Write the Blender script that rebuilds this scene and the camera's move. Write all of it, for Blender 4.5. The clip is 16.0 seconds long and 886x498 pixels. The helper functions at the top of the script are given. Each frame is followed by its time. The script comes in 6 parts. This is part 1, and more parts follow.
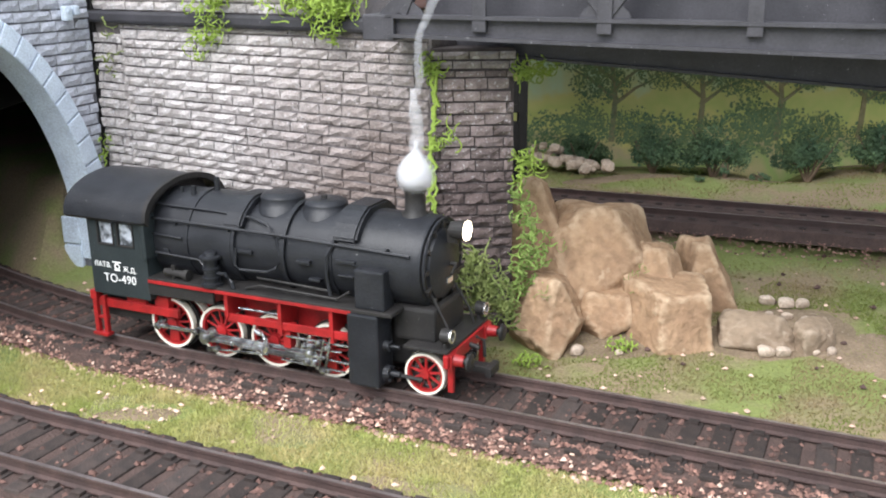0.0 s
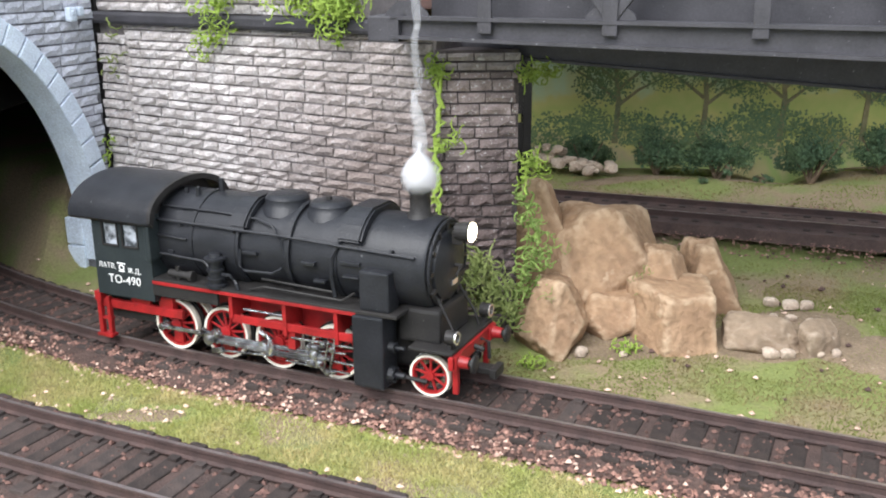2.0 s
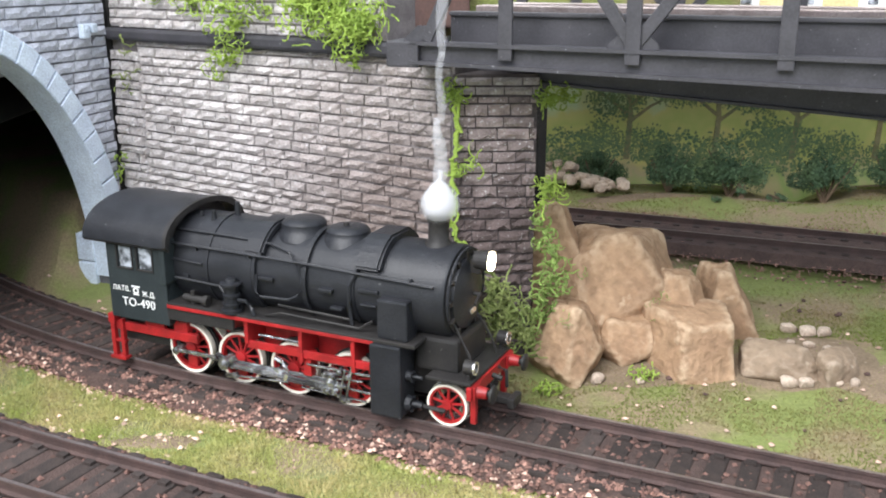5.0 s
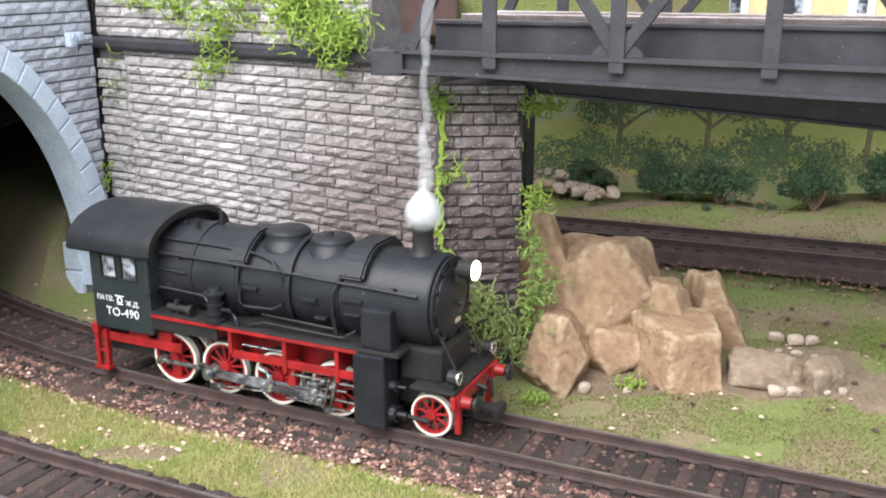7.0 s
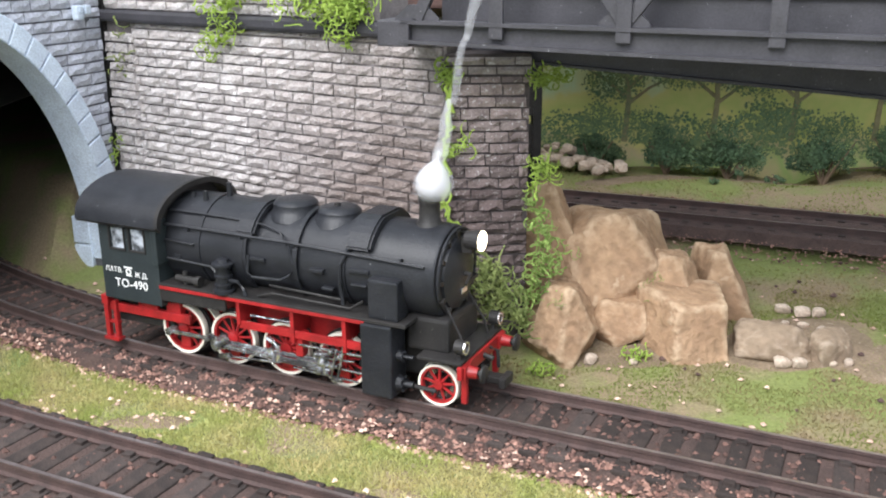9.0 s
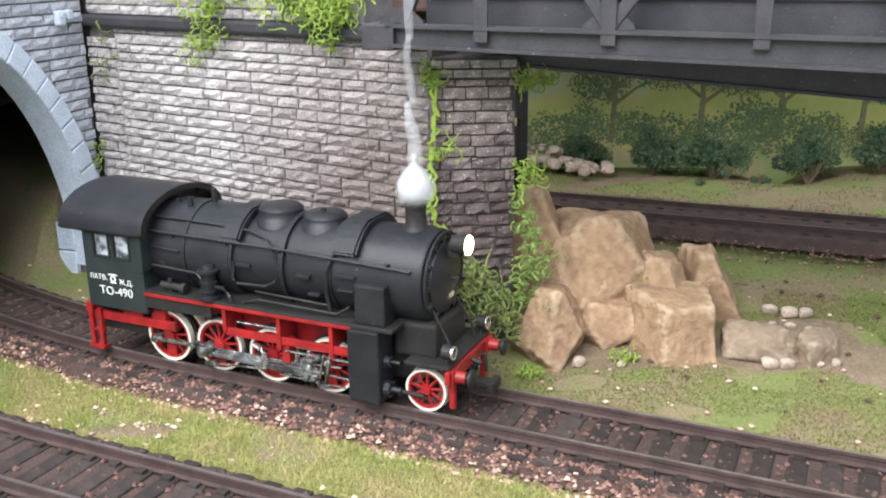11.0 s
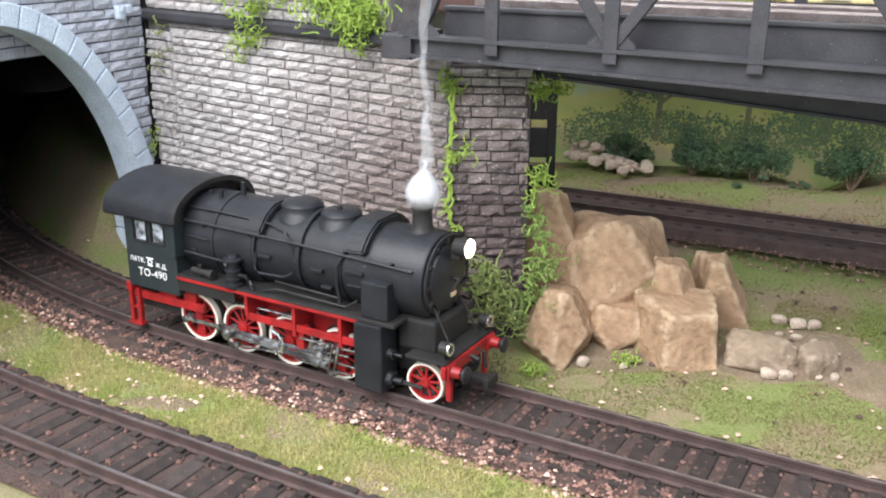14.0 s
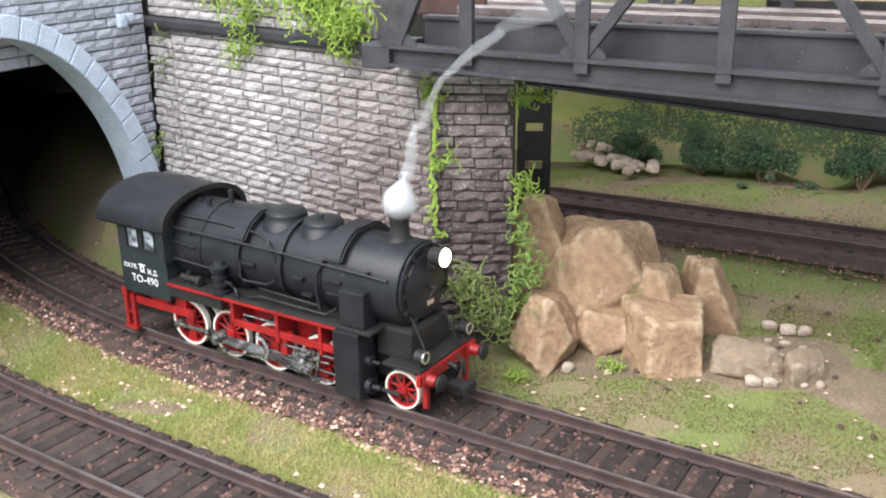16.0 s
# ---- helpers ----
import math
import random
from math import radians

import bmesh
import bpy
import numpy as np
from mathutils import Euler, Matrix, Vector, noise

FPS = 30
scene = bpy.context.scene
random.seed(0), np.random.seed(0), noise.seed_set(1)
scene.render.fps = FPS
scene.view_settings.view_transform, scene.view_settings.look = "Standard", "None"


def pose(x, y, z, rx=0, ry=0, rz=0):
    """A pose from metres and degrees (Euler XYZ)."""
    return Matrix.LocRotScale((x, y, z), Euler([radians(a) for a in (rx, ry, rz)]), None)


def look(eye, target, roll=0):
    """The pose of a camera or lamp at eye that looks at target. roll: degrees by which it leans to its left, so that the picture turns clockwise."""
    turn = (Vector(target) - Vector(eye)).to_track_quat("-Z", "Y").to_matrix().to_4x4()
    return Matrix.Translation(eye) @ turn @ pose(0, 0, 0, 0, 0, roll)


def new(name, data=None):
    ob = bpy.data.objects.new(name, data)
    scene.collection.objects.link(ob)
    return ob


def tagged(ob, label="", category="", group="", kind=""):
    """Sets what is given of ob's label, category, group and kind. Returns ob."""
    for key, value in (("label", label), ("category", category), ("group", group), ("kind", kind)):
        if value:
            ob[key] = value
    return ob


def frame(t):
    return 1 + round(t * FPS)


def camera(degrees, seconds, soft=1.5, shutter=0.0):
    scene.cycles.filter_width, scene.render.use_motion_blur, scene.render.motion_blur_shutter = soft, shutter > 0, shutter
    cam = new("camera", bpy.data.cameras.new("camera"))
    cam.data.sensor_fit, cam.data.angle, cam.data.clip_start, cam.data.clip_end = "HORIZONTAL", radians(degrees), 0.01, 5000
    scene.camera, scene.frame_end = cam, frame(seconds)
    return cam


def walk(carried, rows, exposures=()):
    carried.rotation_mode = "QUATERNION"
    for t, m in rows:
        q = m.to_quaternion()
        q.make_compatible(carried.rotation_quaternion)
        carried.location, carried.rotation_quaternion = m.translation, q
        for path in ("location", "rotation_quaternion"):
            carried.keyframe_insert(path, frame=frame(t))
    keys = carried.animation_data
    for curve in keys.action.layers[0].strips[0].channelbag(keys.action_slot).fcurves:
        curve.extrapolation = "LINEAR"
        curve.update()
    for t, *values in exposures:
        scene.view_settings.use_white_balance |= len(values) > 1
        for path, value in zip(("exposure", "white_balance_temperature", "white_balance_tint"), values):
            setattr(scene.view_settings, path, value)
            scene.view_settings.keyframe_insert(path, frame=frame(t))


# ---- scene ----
cam = camera(49.51, 16.0, soft=2.0)
PATH = [
    (0, (0.00260, -0.00151, 0.09611), (-0.00040, 0.23803, 0.02464), -0.56),
    (0.5, (0.00218, -0.00153, 0.09623), (-0.00065, 0.23817, 0.02525), -0.51),
    (1, (0.00235, -0.00159, 0.09598), (-0.00082, 0.23813, 0.02510), -0.55),
    (1.5, (0.00164, -0.00154, 0.09633), (-0.00173, 0.23801, 0.02487), -0.50),
    (2, (0.00173, -0.00141, 0.09626), (-0.00151, 0.23819, 0.02499), -0.49),
    (2.5, (0.00174, -0.00107, 0.09659), (-0.00240, 0.23852, 0.02531), -0.52),
    (3, (0.00120, -0.00091, 0.09677), (-0.00212, 0.23893, 0.02630), -0.02),
    (3.5, (-0.00023, -0.00022, 0.09820), (-0.00021, 0.23993, 0.02874), 0.31),
    (4, (-0.00178, -0.00034, 0.09961), (-0.00239, 0.23991, 0.03045), 0.68),
    (4.5, (-0.00236, 0.00089, 0.10156), (-0.00592, 0.24046, 0.03020), -0.07),
    (7, (0.00063, 0.00292, 0.10145), (-0.00207, 0.24316, 0.03235), -0.10),
    (7.5, (0.00089, 0.00331, 0.10102), (-0.00152, 0.24240, 0.02800), -0.12),
    (8, (0.00061, 0.00121, 0.10027), (-0.00735, 0.23960, 0.02538), -0.23),
    (8.5, (0.00089, 0.00133, 0.10040), (-0.00606, 0.23974, 0.02550), -0.39),
    (9, (0.00097, 0.00186, 0.10004), (-0.00385, 0.24046, 0.02557), -0.27),
    (9.5, (0.00116, 0.00240, 0.10007), (-0.00291, 0.24104, 0.02569), -0.44),
    (12, (0.00171, 0.00401, 0.10074), (0.00053, 0.24271, 0.02646), -0.56),
    (12.5, (0.00430, 0.00495, 0.09983), (-0.00096, 0.24240, 0.02179), -0.52),
    (13, (0.00824, 0.00453, 0.09889), (-0.00222, 0.24251, 0.02304), 0.62),
    (13.5, (0.00936, 0.00219, 0.10027), (-0.00544, 0.23876, 0.02081), 0.44),
    (14, (0.01968, -0.00565, 0.11005), (-0.00401, 0.22979, 0.02937), 0.30),
    (14.5, (0.03038, -0.01032, 0.11794), (-0.01012, 0.22239, 0.03606), -0.73),
    (15, (0.03623, -0.00768, 0.11690), (0.00039, 0.22636, 0.03665), -0.03),
    (15.5, (0.03496, -0.00443, 0.11470), (-0.00108, 0.22663, 0.02632), -0.75),
    (16, (0.03533, -0.00394, 0.11463), (-0.00005, 0.22916, 0.03149), -0.75),
]
walk(cam, [(t, look(eye, target, roll)) for t, eye, target, roll in PATH])

# ---- light: a lit hobby room, soft light from a ceiling panel and a window ----
world = bpy.data.worlds.new("room_air")
world.use_nodes = True
world.node_tree.nodes["Background"].inputs[0].default_value = (0.80, 0.88, 1.0, 1)
world.node_tree.nodes["Background"].inputs[1].default_value = 1.60
scene.world = world


def area_lamp(name, eye, target, size, watts, colour):
    lamp = bpy.data.lights.new(name, "AREA")
    lamp.shape, lamp.size, lamp.size_y = "RECTANGLE", size[0], size[1]
    lamp.energy, lamp.color = watts, colour
    ob = new(name, lamp)
    ob.matrix_world = look(eye, target)
    return ob


area_lamp("ceiling_lamp", (-0.42, -0.44, 0.93), (-0.02, 0.25, 0.03), (1.1, 0.9), 34.0, (0.99, 0.985, 1.0))
scene.view_settings.exposure = 0.0


# ---- materials ----
def material(name, base, second=None, rough=0.6, metal=0.0, scale=400.0, fine=2500.0, bump=0.2, spots=None, spot_amount=0.6, vary=0.0, detail=4.0, bump_depth=0.0004, blend=(0.35, 0.65), in_place=False, island=0.0, soot_shade=None, thin=0.0, gloss=0.5, worn=None):
    """Two tones mixed by a broad noise, a fine noise on top, bump, and optional bright or dark specks."""
    m = bpy.data.materials.new(name)
    m.use_nodes = True
    nt = m.node_tree
    nodes, link = nt.nodes, nt.links.new
    bsdf = nodes["Principled BSDF"]
    bsdf.inputs["Roughness"].default_value = rough
    bsdf.inputs["Metallic"].default_value = metal
    bsdf.inputs["Specular IOR Level"].default_value = gloss
    where = nodes.new("ShaderNodeNewGeometry").outputs["Position"] if in_place else nodes.new("ShaderNodeTexCoord").outputs["Object"]

    def noise_node(s, d=detail):
        n = nodes.new("ShaderNodeTexNoise")
        n.inputs["Scale"].default_value, n.inputs["Detail"].default_value = s, d
        link(where, n.inputs["Vector"])
        return n

    def mix(fac, a, b):
        n = nodes.new("ShaderNodeMix")
        n.data_type = "RGBA"
        if isinstance(fac, float):
            n.inputs[0].default_value = fac
        else:
            link(fac, n.inputs[0])
        for v, s in ((a, n.inputs[6]), (b, n.inputs[7])):
            if isinstance(v, tuple):
                s.default_value = (*v, 1)
            else:
                link(v, s)
        return n.outputs[2]

    def steps(sock, a, b):
        n = nodes.new("ShaderNodeMapRange")
        n.inputs[1].default_value, n.inputs[2].default_value = a, b
        link(sock, n.inputs[0])
        return n.outputs[0]

    broad, small = noise_node(scale), noise_node(fine)
    second = second or tuple(c * 0.7 for c in base)
    colour = mix(steps(broad.outputs[0], *blend), base, second)
    tone = nodes.new("ShaderNodeMapRange")
    tone.inputs[1].default_value, tone.inputs[2].default_value = 0.3, 0.7
    tone.inputs[3].default_value, tone.inputs[4].default_value = 0.8, 1.2
    link(small.outputs[0], tone.inputs[0])
    hsv = nodes.new("ShaderNodeHueSaturation")
    link(colour, hsv.inputs["Color"])
    if vary:
        info = nodes.new("ShaderNodeObjectInfo")
        own = nodes.new("ShaderNodeMapRange")
        own.inputs[3].default_value, own.inputs[4].default_value = 1 - vary, 1 + vary
        link(info.outputs["Random"], own.inputs[0])
        both = nodes.new("ShaderNodeMath")
        both.operation = "MULTIPLY"
        link(tone.outputs[0], both.inputs[0])
        link(own.outputs[0], both.inputs[1])
        link(both.outputs[0], hsv.inputs["Value"])
    else:
        link(tone.outputs[0], hsv.inputs["Value"])
    colour = hsv.outputs[0]
    if spots:
        dots = noise_node(fine * 0.6, 2.0)
        colour = mix(steps(dots.outputs[0], spot_amount, spot_amount + 0.06), colour, spots)
    if worn:
        # dry-brushed paint on the ridges
        ridge = steps(nodes.new("ShaderNodeNewGeometry").outputs["Pointiness"], 0.505, 0.56)
        patch = nodes.new("ShaderNodeMath")
        patch.operation = "MULTIPLY"
        link(ridge, patch.inputs[0])
        link(steps(small.outputs[0], 0.35, 0.6), patch.inputs[1])
        colour = mix(patch.outputs[0], colour, worn)
    if island:
        each = nodes.new("ShaderNodeMapRange")
        each.inputs[3].default_value, each.inputs[4].default_value = 1 - island, 1 + island
        link(nodes.new("ShaderNodeNewGeometry").outputs["Random Per Island"], each.inputs[0])
        shade = nodes.new("ShaderNodeHueSaturation")
        link(each.outputs[0], shade.inputs["Value"])
        link(colour, shade.inputs["Color"])
        colour = shade.outputs[0]
    if soot_shade:
        # smoke-stained and painted with shade round where the engine stands, with a ragged rim
        centre, reach, tint = soot_shade
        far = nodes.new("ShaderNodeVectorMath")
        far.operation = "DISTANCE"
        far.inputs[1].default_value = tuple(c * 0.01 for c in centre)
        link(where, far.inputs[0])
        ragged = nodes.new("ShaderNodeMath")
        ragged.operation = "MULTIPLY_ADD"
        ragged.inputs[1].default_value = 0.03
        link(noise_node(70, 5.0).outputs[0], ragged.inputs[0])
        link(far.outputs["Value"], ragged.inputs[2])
        stain_shade = nodes.new("ShaderNodeMapRange")
        stain_shade.inputs[1].default_value, stain_shade.inputs[2].default_value = reach[0] * 0.01 + 0.015, reach[1] * 0.01 + 0.015
        stain_shade.inputs[3].default_value, stain_shade.inputs[4].default_value = 1.0, 0.0
        link(ragged.outputs[0], stain_shade.inputs[0])
        darkened = nodes.new("ShaderNodeMix")
        darkened.data_type, darkened.blend_type = "RGBA", "MULTIPLY"
        link(stain_shade.outputs[0], darkened.inputs[0])
        link(colour, darkened.inputs[6])
        darkened.inputs[7].default_value = (*tint, 1)
        colour = darkened.outputs[2]
    link(colour, bsdf.inputs["Base Color"])
    if thin:
        # thin fibres let light through
        glow = nodes.new("ShaderNodeBsdfTranslucent")
        link(colour, glow.inputs[0])
        blend_in = nodes.new("ShaderNodeMixShader")
        blend_in.inputs[0].default_value = thin
        link(bsdf.outputs[0], blend_in.inputs[1])
        link(glow.outputs[0], blend_in.inputs[2])
        link(blend_in.outputs[0], nodes["Material Output"].inputs[0])
    if bump:
        b = nodes.new("ShaderNodeBump")
        b.inputs["Strength"].default_value, b.inputs["Distance"].default_value = bump, bump_depth
        link(small.outputs[0], b.inputs["Height"])
        link(b.outputs[0], bsdf.inputs["Normal"])
    return m


def plain(name, base, rough=0.5, metal=0.0, alpha=1.0, glow=0.0):
    m = bpy.data.materials.new(name)
    m.use_nodes = True
    b = m.node_tree.nodes["Principled BSDF"]
    b.inputs["Base Color"].default_value = (*base, 1)
    b.inputs["Roughness"].default_value, b.inputs["Metallic"].default_value = rough, metal
    b.inputs["Alpha"].default_value = alpha
    if glow:
        b.inputs["Emission Color"].default_value = (*base, 1)
        b.inputs["Emission Strength"].default_value = glow
    return m


M_GROUND = material("flock_grass_ground", (0.175, 0.205, 0.062), (0.235, 0.18, 0.11), 0.95, scale=42, fine=1300, bump=0.6, bump_depth=0.0008, spots=(0.13, 0.085, 0.045), spot_amount=0.73, blend=(0.44, 0.60))
M_GRASS = material("grass_fibre", (0.42, 0.47, 0.15), (0.60, 0.53, 0.27), 1.0, scale=55, fine=900, bump=0, thin=0.45)
M_GRASS_DARK = material("dark_grass_fibre", (0.225, 0.27, 0.075), (0.32, 0.255, 0.14), 1.0, scale=38, fine=900, bump=0, thin=0.5, blend=(0.44, 0.60))
M_SOIL = material("bare_soil", (0.235, 0.175, 0.118), (0.175, 0.13, 0.083), 0.95, scale=130, fine=1300, bump=0.7, bump_depth=0.0008, spots=(0.31, 0.245, 0.18), spot_amount=0.66)
M_BED = material("track_bed", (0.058, 0.037, 0.032), (0.088, 0.056, 0.047), 0.95, scale=220, fine=1800, bump=0.9, bump_depth=0.0008)
M_STONE = material("ballast_stones", (0.085, 0.045, 0.037), (0.15, 0.083, 0.066), 0.9, scale=260, fine=1500, bump=0.3, island=0.5)
M_GRIT = material("red_brown_grit", (0.17, 0.085, 0.066), (0.30, 0.175, 0.135), 0.9, scale=260, fine=1500, bump=0.3, island=0.5)
M_PALE = material("pale_grit", (0.70, 0.52, 0.42), (0.50, 0.32, 0.25), 0.9, scale=300, fine=1500, bump=0.3, island=0.3)
M_SLEEPER = material("sleeper_plastic", (0.040, 0.033, 0.031), (0.062, 0.047, 0.042), 0.8, scale=300, fine=2200, bump=0.6, vary=0.3, gloss=0.2)
M_RAIL = material("rail_rust", (0.092, 0.060, 0.054), (0.062, 0.043, 0.040), 0.55, 0.1, scale=200, fine=2500, bump=0.2, gloss=0.3)
M_RAILTOP = material("rail_top", (0.30, 0.26, 0.25), (0.22, 0.18, 0.17), 0.35, 0.7, scale=200, fine=2500, bump=0.1)
# wall stones darken behind the engine: smoke dirt plus shade painted into the colour
M_BRICK = material("drybrushed_stone", (0.52, 0.49, 0.485), (0.40, 0.365, 0.355), 0.9, scale=240, fine=1500, bump=0.75, bump_depth=0.0009, vary=0.15, spots=(0.66, 0.65, 0.66), spot_amount=0.63, in_place=True, soot_shade=((-1.2, 24.2, 3.4), (1.4, 7.0), (0.42, 0.36, 0.33)))
M_PIERBRICK = material("sooty_stone", (0.36, 0.295, 0.28), (0.25, 0.20, 0.19), 0.9, scale=330, fine=2400, bump=0.9, bump_depth=0.0007, vary=0.25, spots=(0.66, 0.64, 0.63), spot_amount=0.63, in_place=True, soot_shade=((0.6, 23.2, 2.6), (1.6, 3.3), (0.34, 0.31, 0.31)))
M_JOINT = material("dark_joint", (0.20, 0.18, 0.18), (0.13, 0.115, 0.115), 0.95, scale=300, fine=2200, bump=0.4)
M_PIERJOINT = material("sooty_joint", (0.09, 0.075, 0.075), (0.06, 0.05, 0.05), 0.95, scale=300, fine=2200, bump=0.4)
M_PORTAL = material("blue_grey_block", (0.50, 0.52, 0.59), (0.39, 0.405, 0.46), 0.75, scale=250, fine=1600, bump=0.25, vary=0.13, in_place=True)
M_PJOINT = material("portal_joint", (0.13, 0.13, 0.15), (0.09, 0.09, 0.1), 0.9, scale=250, fine=1600, bump=0.3)
M_ARCH = material("arch_stone", (0.64, 0.73, 0.84), (0.55, 0.63, 0.74), 0.7, scale=160, fine=1800, bump=0.2, vary=0.07)
M_STEEL = material("black_bridge_plastic", (0.030, 0.029, 0.034), (0.046, 0.044, 0.051), 0.6, scale=150, fine=2000, bump=0.15, spots=(0.22, 0.22, 0.23), spot_amount=0.72)
# near-black base: the tunnel's lack of light is put into the colour
M_LINING_DARK = material("tunnel_lining", (0.008, 0.009, 0.007), (0.011, 0.012, 0.009), 0.95, scale=120, fine=900, bump=0.5, gloss=0.1)
M_ROCK = material("ochre_rock", (0.37, 0.245, 0.15), (0.285, 0.18, 0.11), 0.85, scale=75, fine=420, bump=0.7, bump_depth=0.0013, spots=(0.43, 0.31, 0.205), spot_amount=0.66, worn=(0.50, 0.375, 0.255), gloss=0.25)
M_ROCKGREY = material("grey_brown_rock", (0.29, 0.22, 0.155), (0.225, 0.165, 0.115), 0.85, scale=90, fine=420, bump=0.7, bump_depth=0.001, spots=(0.37, 0.30, 0.225), spot_amount=0.68, worn=(0.40, 0.325, 0.25), gloss=0.25)
M_PEBBLE = material("pale_pebble", (0.50, 0.42, 0.34), (0.40, 0.31, 0.24), 0.85, scale=250, fine=1500, bump=0.4, vary=0.15)
M_IVY = material("bright_flock_ivy", (0.40, 0.54, 0.10), (0.30, 0.43, 0.08), 0.9, scale=250, fine=2000, bump=0.4, thin=0.25)
M_IVY2 = material("dull_flock_ivy", (0.33, 0.38, 0.13), (0.20, 0.27, 0.075), 0.9, scale=250, fine=2000, bump=0.4, thin=0.25)
M_IVY3 = material("mid_green_flock_ivy", (0.30, 0.42, 0.11), (0.21, 0.31, 0.08), 0.9, scale=250, fine=2000, bump=0.4, thin=0.25)
M_BLACK = material("loco_black", (0.015, 0.016, 0.019), (0.023, 0.024, 0.028), 0.36, scale=180, fine=2200, bump=0.25, spots=(0.17, 0.17, 0.17), spot_amount=0.73, gloss=0.28)
M_DARK = material("loco_shadow_black", (0.021, 0.020, 0.020), (0.031, 0.029, 0.028), 0.45, scale=200, fine=2600, bump=0.15, spots=(0.17, 0.16, 0.15), spot_amount=0.72, gloss=0.22)
M_CAB = material("cab_dark_green", (0.020, 0.026, 0.028), (0.028, 0.035, 0.037), 0.45, scale=160, fine=2600, bump=0.1, spots=(0.22, 0.22, 0.22), spot_amount=0.75, gloss=0.25)
M_RED = material("loco_red", (0.36, 0.014, 0.016), (0.22, 0.010, 0.011), 0.45, scale=250, fine=2500, bump=0.1)
M_CREAM = plain("tyre_white", (0.80, 0.76, 0.66), 0.4)
M_METAL = material("rod_metal", (0.50, 0.51, 0.52), (0.13, 0.13, 0.135), 0.26, 0.85, scale=420, fine=2500, bump=0.35)
M_CHROME = plain("lamp_chrome", (0.75, 0.75, 0.76), 0.2, 0.9)
M_WHITE = plain("white_print", (0.82, 0.83, 0.82), 0.6)
# dark panes; the pale second tone paints reflections into the glass colour
M_GLASS = material("glazing_painted_reflections", (0.06, 0.065, 0.07), (0.42, 0.45, 0.50), 0.06, scale=330, fine=900, bump=0, blend=(0.42, 0.56))
M_LAMP = plain("lit_headlamp", (1.0, 0.86, 0.62), 0.4, glow=9.0)
M_BRASS = plain("brass", (0.45, 0.25, 0.12), 0.4, 0.7)
M_SMOKE = plain("smoke_core", (0.80, 0.80, 0.83), 1.0, alpha=0.30)
M_SMOKE2 = plain("smoke_haze", (0.80, 0.81, 0.84), 1.0, alpha=0.17)
M_SMOKE3 = plain("smoke_veil", (0.80, 0.81, 0.84), 1.0, alpha=0.10)
M_SMOKE4 = plain("smoke_thin_veil", (0.80, 0.81, 0.84), 1.0, alpha=0.055)
M_CREAMWALL = material("cream_facade", (0.72, 0.60, 0.32), (0.64, 0.52, 0.27), 0.8, scale=90, fine=1200, bump=0.1)
M_DARKWOOD = material("dark_planks", (0.10, 0.055, 0.045), (0.07, 0.04, 0.035), 0.8, scale=150, fine=1200, bump=0.3)


# ---- building helpers: lengths in centimetres, turned into metres when a part is linked ----
CM = 0.01


def part(name, bm, mat, parent=None, label="", smooth=False, place=None):
    for v in bm.verts:
        v.co *= CM
    bmesh.ops.recalc_face_normals(bm, faces=bm.faces)
    mesh = bpy.data.meshes.new(name)
    bm.to_mesh(mesh)
    bm.free()
    if smooth:
        mesh.polygons.foreach_set("use_smooth", [True] * len(mesh.polygons))
        mesh.set_sharp_from_angle(angle=radians(40))
    mesh.materials.append(mat)
    ob = new(name, mesh)
    if parent:
        ob.parent = parent
    if place:
        ob.matrix_basis = place
    if label:
        ob["label"] = label
    return ob


def at(x, y, z, rz=0.0, rx=0.0, ry=0.0):
    return pose(x * CM, y * CM, z * CM, rx, ry, rz)


def box(bm, x0, x1, y0, y1, z0, z1, bev=0.0, m=None):
    made = bmesh.ops.create_cube(bm, size=1.0, matrix=Matrix.LocRotScale(((x0 + x1) / 2, (y0 + y1) / 2, (z0 + z1) / 2), None, (abs(x1 - x0), abs(y1 - y0), abs(z1 - z0))))["verts"]
    if bev:
        edges = list({e for v in made for e in v.link_edges})
        made = bmesh.ops.bevel(bm, geom=edges, offset=bev, segments=2, profile=0.6, affect="EDGES")["verts"]
    if m:
        bmesh.ops.transform(bm, matrix=m, verts=list(made))
    return bm


def rod(bm, a, b, r, r2=None, seg=12, caps=True):
    a, b = Vector(a), Vector(b)
    turn = (b - a).to_track_quat("Z", "Y")
    bmesh.ops.create_cone(bm, cap_ends=caps, segments=seg, radius1=r, radius2=r if r2 is None else r2, depth=(b - a).length, matrix=Matrix.LocRotScale((a + b) / 2, turn, None))
    return bm


def tube(bm, pts, r, seg=5, taper=1.0):
    rings = []
    pts = [Vector(p) for p in pts]
    for i, p in enumerate(pts):
        d = (pts[min(i + 1, len(pts) - 1)] - pts[max(i - 1, 0)]).normalized()
        side = d.orthogonal().normalized()
        other = d.cross(side)
        rr = r * (1 + (taper - 1) * i / max(1, len(pts) - 1))
        rings.append([bm.verts.new(p + side * rr * math.cos(k * math.tau / seg) + other * rr * math.sin(k * math.tau / seg)) for k in range(seg)])
    for a, b in zip(rings, rings[1:]):
        for k in range(seg):
            bm.faces.new((a[k], a[(k + 1) % seg], b[(k + 1) % seg], b[k]))
    bm.faces.new(rings[0])
    bm.faces.new(rings[-1])
    return bm


